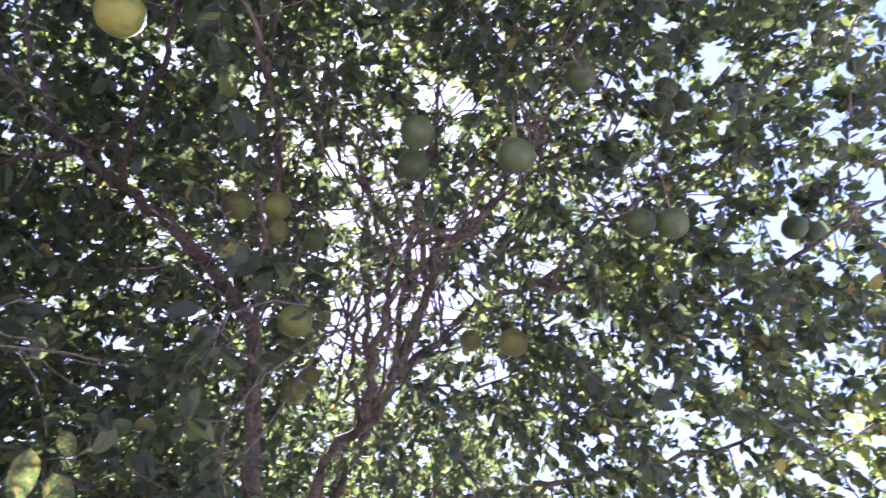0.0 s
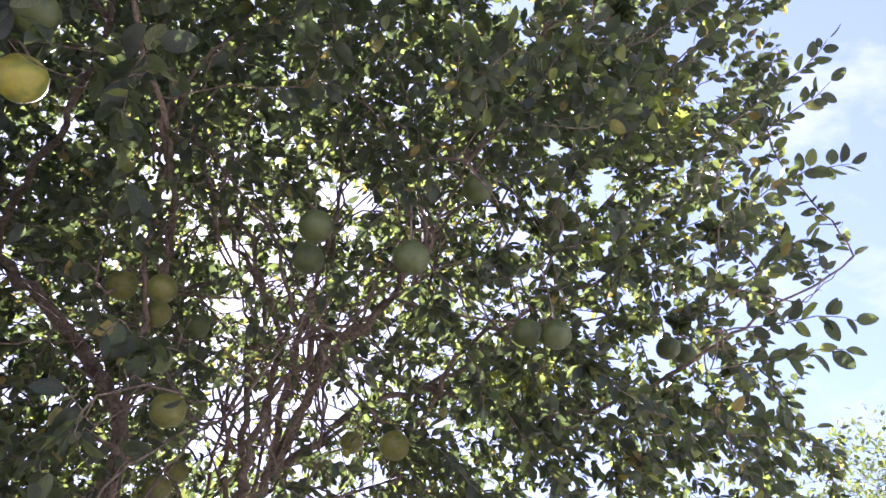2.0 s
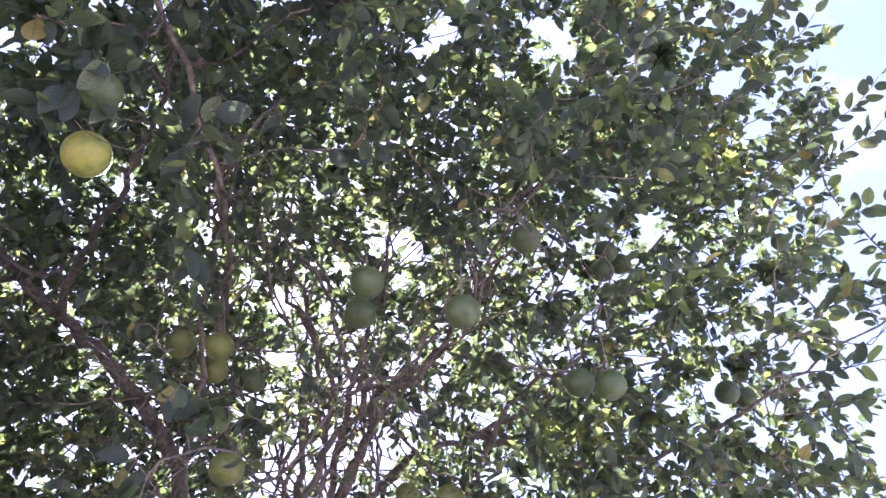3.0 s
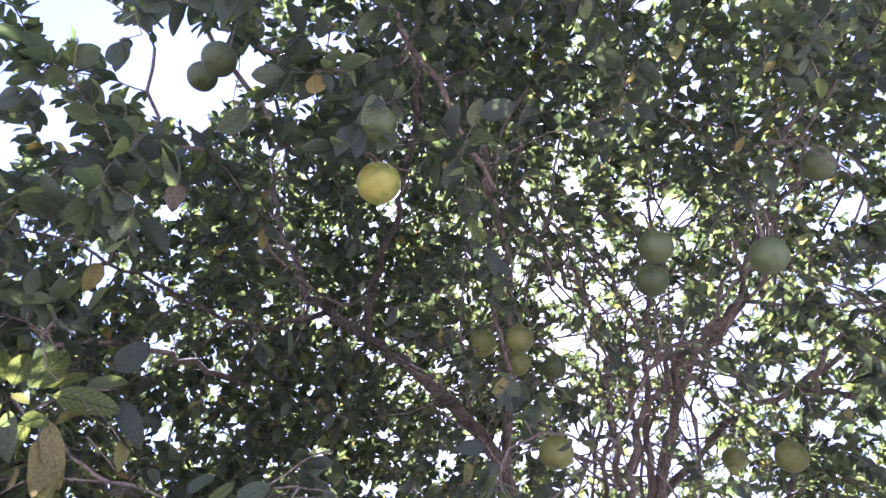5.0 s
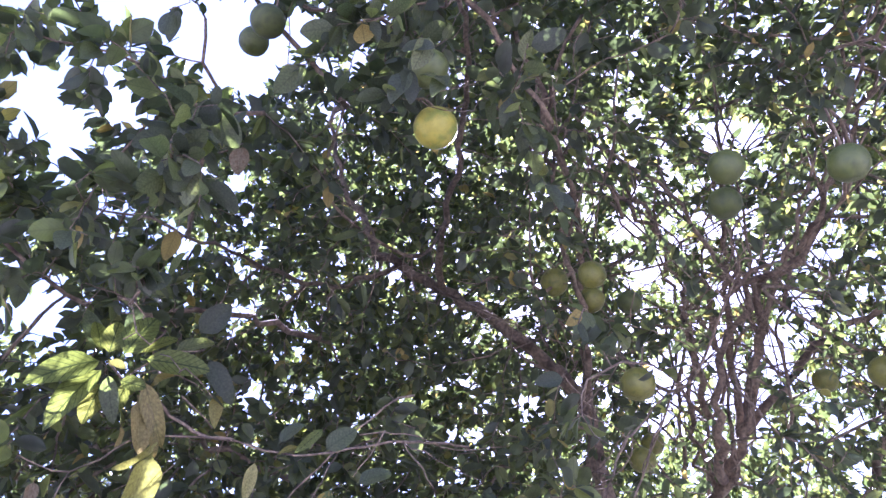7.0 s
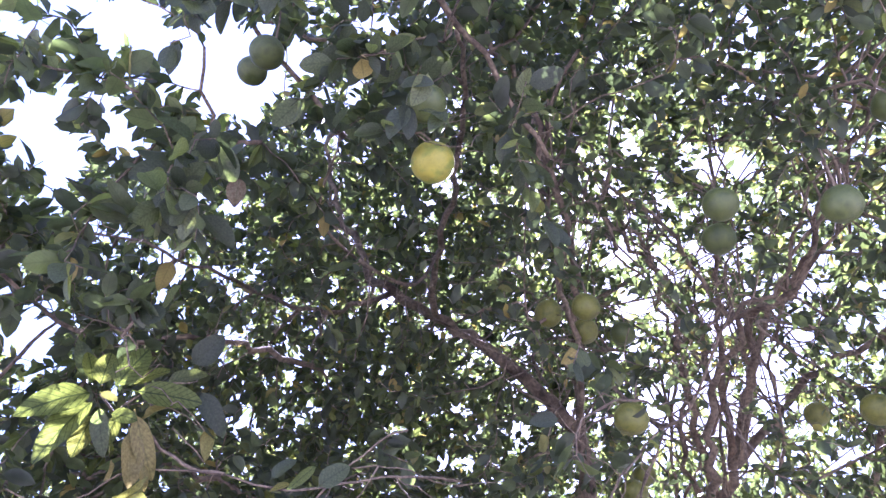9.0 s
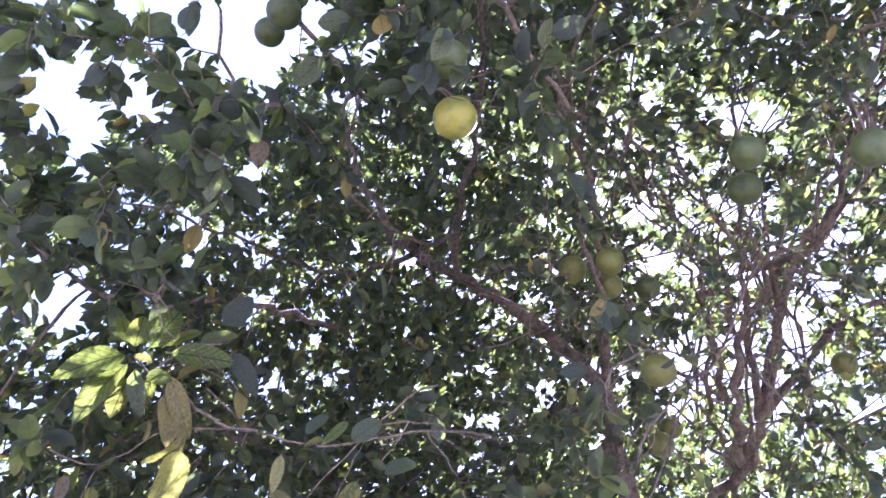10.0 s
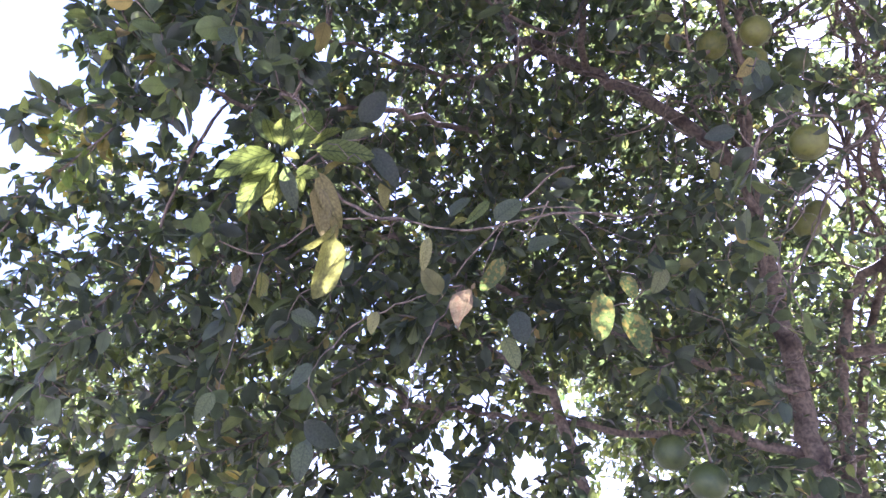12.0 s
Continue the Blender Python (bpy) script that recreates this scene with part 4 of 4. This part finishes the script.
def fruit_mesh(name, mat, rng):
    """A round pomelo of diameter one, its crown a little drawn up towards the stalk and dimpled below."""
    verts, faces = [], []
    rings, sides = 18, 26
    lean = rng.uniform(-0.05, 0.05, 2)
    for k in range(1, rings):
        a = math.pi * k / rings
        r = math.sin(a) * (1 + 0.05 * math.cos(a) ** 3)
        z = math.cos(a) * (0.95 + (0.06 if a < 1.2 else 0)) - 0.10 * math.exp(-((math.pi - a) / 0.22) ** 2) * -1 - 0.05 * math.exp(-(a / 0.16) ** 2)
        for s in range(sides):
            q = math.tau * s / sides
            rr = 0.5 * r * (1 + 0.012 * math.sin(3 * q + 2) + 0.008 * math.sin(5 * q))
            verts.append((rr * math.cos(q) + lean[0] * z * 0.5, rr * math.sin(q) + lean[1] * z * 0.5, 0.5 * z - 0.028))
    top, bottom = len(verts), len(verts) + 1
    verts += [(lean[0] * 0.46, lean[1] * 0.46, 0.447), (-lean[0] * 0.42, -lean[1] * 0.42, -0.458)]
    for k in range(rings - 2):
        for s in range(sides):
            i, j = k * sides + s, k * sides + (s + 1) % sides
            faces.append((i, i + sides, j + sides, j))
    last = (rings - 2) * sides
    for s in range(sides):
        faces.append((top, s, (s + 1) % sides))
        faces.append((bottom, last + (s + 1) % sides, last + s))
    return mesh_from(name, verts, faces, mat)


def calyx_mesh():
    bm_v, bm_f = [], []
    for k in range(10):
        q, r = math.tau * k / 10, 0.09 if k % 2 else 0.05
        bm_v += [(r * math.cos(q), r * math.sin(q), 0.44 if k % 2 else 0.462), (0.6 * r * math.cos(q), 0.6 * r * math.sin(q), 0.49)]
    for k in range(10):
        i, j = 2 * k, 2 * ((k + 1) % 10)
        bm_f.append((i, j, j + 1, i + 1))
    bm_f.append(tuple(range(1, 20, 2)))
    return mesh_from("calyx", bm_v, bm_f, mat_far_leaf)


def build_fruits():
    rng = np.random.default_rng(9)
    calyx = calyx_mesh()
    for places, mat, label in ((RIPE, mat_ripe, "ripe yellow pomelo hanging from a branch"), (TURNING, mat_turning, "yellowish-green pomelo hanging among the leaves"), (GREEN + GREEN_SMALL, mat_green, "green unripe pomelo hanging among dark leaves")):
        shapes = [fruit_mesh("peel", mat, rng) for _ in range(3)]
        for k, (c, d) in enumerate(places):
            fruit = tagged(new("pomelo"), label, "fruit", "pomelos on the tree")
            tilt = pose(*c, rng.uniform(-16, 16), rng.uniform(-16, 16), rng.uniform(0, 360))
            fruit.matrix_world = tilt
            body = part("peel", shapes[k % 3], fruit)
            body.scale = (d, d, d * rng.uniform(0.94, 1.02))
            cap = part("calyx", calyx, fruit, "small green calyx")
            cap.scale = (d, d, d)
            # the stalk runs up to the nearest branch above
            top = np.array(tilt @ Vector((0, 0, 0.47 * d)))
            gap = branch_nodes - top
            dist = np.linalg.norm(gap * np.array((2.2, 2.2, 1)), axis=1) + np.where(gap[:, 2] < 0.03, 1.0, 0)
            end = branch_nodes[dist.argmin()]
            mid = top + 0.5 * (end - top) + np.array((0, 0, 0.2 * np.linalg.norm(end - top)))
            line = curve_points([top - np.array((0, 0, 0.01)), mid, end], 0.03)
            inv = tilt.inverted()
            line = np.array([inv @ Vector(p) for p in line])
            v, f = tube(line, np.linspace(0.0042, 0.0032, len(line)), 6)
            part("stalk", mesh_from("stalk", v, f, mat_bark), fruit)


build_fruits()


# ---- the yellow-green shoot and the dying leaves near the camera ----
OPEN_SIDE = np.array((0.6, -0.72, -0.35))


def big_leaf(parent, base, tip, wide, mat, rng, curl=0.4, fold=0.3, wave=0.015, lift=0.5, label="", stretch=1.15):
    """One large leaf from its foot to its tip, arching, its face half turned to the open side."""
    base, tip = np.array(base), np.array(tip)
    tip = base + stretch * (tip - base)
    size = np.linalg.norm(tip - base)
    normal = unit(OPEN_SIDE + lift * np.array((0, 0, 1.4)) + rng.normal(0, 0.28, 3))
    v, u, f = leaf_template(fold, curl, wide, wave, True)
    ob = part("leaf", mesh_from("leaf", v, f, mat, u), parent, label)
    way = unit(tip - base)
    normal = unit(normal - way * (normal @ way))
    x, y, z = leaf_frames(way + 0.5 * curl * normal, normal)
    m = Matrix((x, y, z)).transposed() @ Matrix.Scale(size, 3)
    ob.matrix_local = Matrix.Translation(base - np.array(parent.location)) @ m.to_4x4()
    return ob


def stem_part(parent, pts, r0, r1, rng):
    line = curve_points(pts, 0.035)
    line[1:-1] += rng.normal(0, 0.003, (len(line) - 2, 3))
    v, f = tube(line - np.array(parent.location), np.linspace(r0, r1, len(line)), 7, rough=0.08, rng=rng)
    part("stem", mesh_from("stem", v, f, mat_bark), parent)


# foot, tip and half breadth of the shoot's leaves
SHOOT_PALE = [((-1.81, 1.46, 2.51), (-1.88, 1.35, 2.42), 0.28), ((-1.81, 1.47, 2.5), (-1.87, 1.42, 2.34), 0.25), ((-1.83, 1.49, 2.47), (-1.84, 1.48, 2.36), 0.3), ((-1.82, 1.47, 2.53), (-1.82, 1.47, 2.62), 0.34),
              ((-1.84, 1.46, 2.54), (-1.87, 1.44, 2.62), 0.3), ((-1.79, 1.49, 2.53), (-1.75, 1.52, 2.64), 0.38), ((-1.76, 1.53, 2.54), (-1.65, 1.64, 2.54), 0.24), ((-1.78, 1.53, 2.56), (-1.73, 1.59, 2.62), 0.22),
              ((-1.8, 1.46, 2.51), (-1.76, 1.48, 2.49), 0.3), ((-1.79, 1.54, 2.48), (-1.82, 1.54, 2.39), 0.26), ((-1.8, 1.51, 2.47), (-1.75, 1.55, 2.46), 0.35)]
SHOOT_DARK = [((-1.8, 1.47, 2.48), (-1.79, 1.52, 2.37), 0.22), ((-1.75, 1.55, 2.49), (-1.73, 1.64, 2.35), 0.18), ((-1.67, 1.63, 2.65), (-1.61, 1.66, 2.74), 0.36), ((-1.66, 1.68, 2.6), (-1.62, 1.76, 2.5), 0.25),
              ((-1.74, 1.62, 2.6), (-1.68, 1.69, 2.65), 0.28), ((-1.88, 1.47, 2.56), (-1.91, 1.43, 2.66), 0.25), ((-1.82, 1.53, 2.61), (-1.82, 1.52, 2.71), 0.28)]
SHOOT_OLD = [((-1.76, 1.56, 2.44), (-1.76, 1.62, 2.29), 0.29), ((-1.76, 1.59, 2.48), (-1.67, 1.64, 2.53), 0.26), ((-1.72, 1.61, 2.35), (-1.72, 1.64, 2.28), 0.22), ((-1.64, 1.74, 2.51), (-1.64, 1.76, 2.4), 0.24),
             ((-1.79, 1.56, 2.35), (-1.79, 1.56, 2.29), 0.25)]


def build_shoot():
    rng = np.random.default_rng(12)
    root = (-1.81, 1.47, 2.51)
    shoot = tagged(new("leafy_shoot"), "drooping shoot with large yellow-green veined leaves", "branch")
    shoot.location = root
    stem_part(shoot, [(-1.58, 1.78, 2.36), (-1.68, 1.72, 2.38), (-1.76, 1.6, 2.45), (-1.8, 1.53, 2.48), root], 0.006, 0.0035, rng)
    stem_part(shoot, [(-1.8, 1.53, 2.48), (-1.76, 1.56, 2.54), (-1.7, 1.62, 2.59), (-1.66, 1.67, 2.62)], 0.0035, 0.002, rng)
    stem_part(shoot, [(-1.7, 1.66, 2.47), (-1.68, 1.71, 2.44), (-1.65, 1.76, 2.4)], 0.003, 0.0022, rng)
    for k, (base, tip, wide) in enumerate(SHOOT_PALE):
        big_leaf(shoot, base, tip, 0.84 * wide, mat_pale if k == 8 else mat_shoot, rng, (0.8, 0.65, 0.35)[min(k, 2)], rng.uniform(0.12, 0.3), 0.014, 0.4, "", 1.25)
    for base, tip, wide in SHOOT_DARK:
        big_leaf(shoot, base, tip, 0.8 * wide, mat_leaf_one, rng, 0.5, 0.35, 0.02, 0.3, "dark green leaf", 1.2)
    for base, tip, wide in SHOOT_OLD:
        big_leaf(shoot, base, tip, 0.74 * wide, mat_dying, rng, 0.35, 0.6, 0.05, 0.15, "brown withered leaf", 1.0)
    return shoot


build_shoot()

# foot, tip and half breadth of the old leaves on the low branch
PALE_LEAVES = [((-1.71, 1.62, 2.29), (-1.76, 1.62, 2.09), 0.26), ((-1.7, 1.62, 2.31), (-1.76, 1.55, 2.22), 0.14), ((-1.56, 1.67, 2.04), (-1.57, 1.67, 1.97), 0.27), ((-1.41, 1.7, 2.25), (-1.44, 1.72, 2.15), 0.18)]
YELLOW_LEAVES = [((-1.87, 1.5, 2.16), (-1.88, 1.51, 2.08), 0.3), ((-1.22, 1.73, 2.32), (-1.28, 1.7, 2.25), 0.16), ((-1.28, 1.72, 2.27), (-1.32, 1.68, 2.24), 0.2)]
WITHERED_LEAVES = [((-1.95, 1.47, 2.19), (-1.96, 1.48, 2.12), 0.28), ((-1.29, 1.76, 2.1), (-1.33, 1.75, 1.97), 0.27)]
SPECKLED_LEAVES = [((-1.25, 1.84, 2.2), (-1.31, 1.82, 2.1), 0.28), ((-1.08, 2.1, 2.15), (-1.1, 2.12, 2.0), 0.27), ((-1.03, 2.13, 2.09), (-0.98, 2.16, 1.96), 0.32), ((-1.04, 2.14, 2.2), (-1.01, 2.17, 2.13), 0.35)]
GREEN_LEAVES = [((-1.25, 1.9, 2.06), (-1.23, 1.92, 1.96), 0.34), ((-1.29, 1.9, 1.99), (-1.26, 1.93, 1.9), 0.3), ((-0.94, 2.22, 2.24), (-0.98, 2.23, 2.16), 0.4), ((-1.8, 1.56, 2.04), (-1.75, 1.63, 2.01), 0.33),
                ((-1.26, 1.79, 2.28), (-1.2, 1.84, 2.35), 0.32), ((-1.36, 1.72, 2.29), (-1.31, 1.75, 2.35), 0.29), ((-1.2, 1.87, 2.21), (-1.13, 1.93, 2.25), 0.3)]
LOWEST_LEAVES = [((-1.65, 1.52, 1.72), (-1.57, 1.59, 1.66), 0.3), ((-1.64, 1.54, 1.68), (-1.64, 1.53, 1.57), 0.28), ((-1.86, 1.4, 1.79), (-1.89, 1.38, 1.71), 0.28), ((-1.62, 1.52, 1.87), (-1.66, 1.49, 1.79), 0.28)]



def build_hanging_spray():
    """A thin low branch with a few old, yellowed and browned leaves hanging from it."""
    rng = np.random.default_rng(31)
    spray = tagged(new("leafy_spray"), "thin low branch with yellowed and browned hanging leaves", "branch")
    spray.location = (-1.3, 1.92, 2.33)
    for pts, r in (([(-1.12, 2.4, 2.5), (-1.2, 2.1, 2.42), (-1.37, 1.95, 2.35), (-1.48, 1.87, 2.34), (-1.58, 1.78, 2.36), (-1.69, 1.68, 2.35), (-1.79, 1.6, 2.32), (-1.89, 1.52, 2.22), (-1.97, 1.41, 2.24)], 0.0075),
                   ([(-1.1, 1.98, 2.5), (-1.12, 1.91, 2.46), (-1.19, 1.9, 2.41), (-1.26, 1.89, 2.36), (-1.3, 1.88, 2.31), (-1.37, 1.87, 2.25), (-1.46, 1.85, 2.15)], 0.006),
                   ([(-1.42, 1.88, 2.15), (-1.53, 1.81, 2.11), (-1.61, 1.75, 2.07), (-1.68, 1.71, 2.02), (-1.73, 1.68, 1.96), (-1.7, 1.58, 1.85), (-1.62, 1.55, 1.74)], 0.005),
                   ([(-1.38, 2.13, 2.48), (-1.25, 2.2, 2.49), (-1.12, 2.29, 2.45), (-0.95, 2.35, 2.46)], 0.0045), ([(-1.16, 1.93, 2.38), (-1.21, 1.94, 2.31), (-1.26, 1.94, 2.26)], 0.0045),
                   ([(-1.2, 2.1, 2.42), (-1.12, 2.12, 2.3), (-1.06, 2.12, 2.17)], 0.004), ([(-1.26, 1.89, 2.36), (-1.24, 1.82, 2.28), (-1.28, 1.78, 2.12)], 0.0035),
                   ([(-1.2, 2.1, 2.42), (-0.98, 2.2, 2.3)], 0.0035), ([(-1.42, 1.88, 2.15), (-1.45, 1.76, 1.95), (-1.47, 1.71, 1.74)], 0.004), ([(-1.89, 1.52, 2.22), (-1.88, 1.46, 2.0), (-1.86, 1.41, 1.79)], 0.0035)):
        stem_part(spray, pts, 0.62 * r, 0.3 * r, rng)
    for rows, mat, curl, fold, wave, label in ((PALE_LEAVES, mat_pale, 0.3, 0.5, 0.04, "pale yellow dying leaf"), (YELLOW_LEAVES, mat_shoot, 0.4, 0.3, 0.02, "yellow veined leaf"), (WITHERED_LEAVES, mat_withered, 0.3, 0.6, 0.05, "pinkish-brown dead leaf"),
                                               (SPECKLED_LEAVES, mat_speckled, 0.3, 0.3, 0.02, "yellowing leaf with specks"), (GREEN_LEAVES, mat_leaf_one, 0.4, 0.25, 0.02, ""), (LOWEST_LEAVES, mat_leaf_one, 0.4, 0.2, 0.02, "")):
        for base, tip, wide in rows:
            big_leaf(spray, base, tip, 0.88 * wide, mat, rng, curl * rng.uniform(0.6, 1.7), fold * rng.uniform(0.8, 1.7), wave * rng.uniform(0.8, 1.8), rng.uniform(-0.2, 0.5), label, 1.0)


build_hanging_spray()


LEAVES_BY_FRUIT = [((-0.85, 1.35, 3.23), (-0.77, 1.36, 3.21), 0.26), ((-0.76, 1.36, 3.26), (-0.8, 1.37, 3.18), 0.26), ((-0.84, 1.4, 3.2), (-0.88, 1.4, 3.11), 0.26), ((-0.85, 1.38, 3.2), (-0.85, 1.42, 3.12), 0.26), ((-0.82, 1.42, 3.19), (-0.76, 1.45, 3.15), 0.26), ((-0.75, 1.46, 3.2), (-0.78, 1.45, 3.13), 0.26)]


def build_single_leaves():
    """Larger leaves that half cover the green fruit, and one mottled brown leaf."""
    rng = np.random.default_rng(5)
    for base, tip, wide in LEAVES_BY_FRUIT:
        big_leaf(tree, base, tip, wide, mat_leaf_one, rng, 0.4, 0.3, 0.03, 0.3, "", 1.3)
    big_leaf(tree, (-1.37, 1.35, 3.08), (-1.39, 1.38, 3.0), 0.3, mat_withered, rng, 0.3, 0.4, 0.04, 0.1, "brownish mottled old leaf", 1.1)


build_single_leaves()


# ---- trees behind ----
def build_far_tree(label, foot, height, spread, seed, count):
    rng = np.random.default_rng(seed)
    t = tagged(new("tree"), label, "tree")
    t.location = foot
    line = curve_points([(0, 0, -0.1), (0.1 * spread, 0.05, 0.25 * height), (0, -0.1 * spread, 0.5 * height), (0.06 * spread, 0, 0.8 * height)], 0.2)
    v, f = tube(line, np.linspace(0.03 * height, 0.008 * height, len(line)), 9, rough=0.06, rng=rng)
    part("trunk", mesh_from("trunk", v, f, mat_far_bark), t)
    pts = unit(rng.normal(0, 1, (count, 3))) * rng.uniform(0.25, 1, (count, 1)) ** 0.6
    pts = pts * (1 + 0.25 * np.array([noise.noise(Vector(p) * 2.2 + Vector((seed, 0, 0))) for p in pts]))[:, None]
    pts = pts * np.array((spread, spread, 0.36 * height)) + np.array((0, 0, 0.66 * height))
    pos, par = grow(list(line), [k - 1 for k in range(len(line))], pts, 0.03 * height, 0.9 * spread, 0.03 * height, 60, rng)
    rad = np.clip(pipe_radii(pos, par, 0.004), 0.003, 0.02 * height)
    grown = np.arange(len(pos)) >= len(line)
    part("branchwork", twig_mesh("branchwork", pos, par, rad, grown, mat_far_bark, 4), t, kind="stuff")
    tip = np.nonzero(grown & (rad < 0.012))[0]
    at = np.repeat(pos[tip], 5, 0) + rng.normal(0, 0.02 * height, (len(tip) * 5, 3))
    aim = unit(rng.normal(0, 1, at.shape) + np.array((0, 0, -0.2)))
    up = unit(rng.normal(0, 0.6, at.shape) + np.array((0, 0, 0.8)))
    size = rng.uniform(0.09, 0.16, len(at))
    part("crown", leaves_mesh("crown", at, aim, up, size, rng.integers(0, 4, len(at)), mat_far_leaf), t, kind="stuff")
    return t


build_far_tree("light green tree standing in full sun beyond the pomelo", (10.8, 13.0, 0), 8.2, 3.0, 21, 2600)
build_far_tree("sunlit yellow-green tree behind the pomelo", (-2.1, 9.2, 0), 4.8, 2.9, 22, 1500)
build_far_tree("sunlit green tree beside the pomelo", (-9.0, 6.0, 0), 5.0, 2.2, 23, 900)
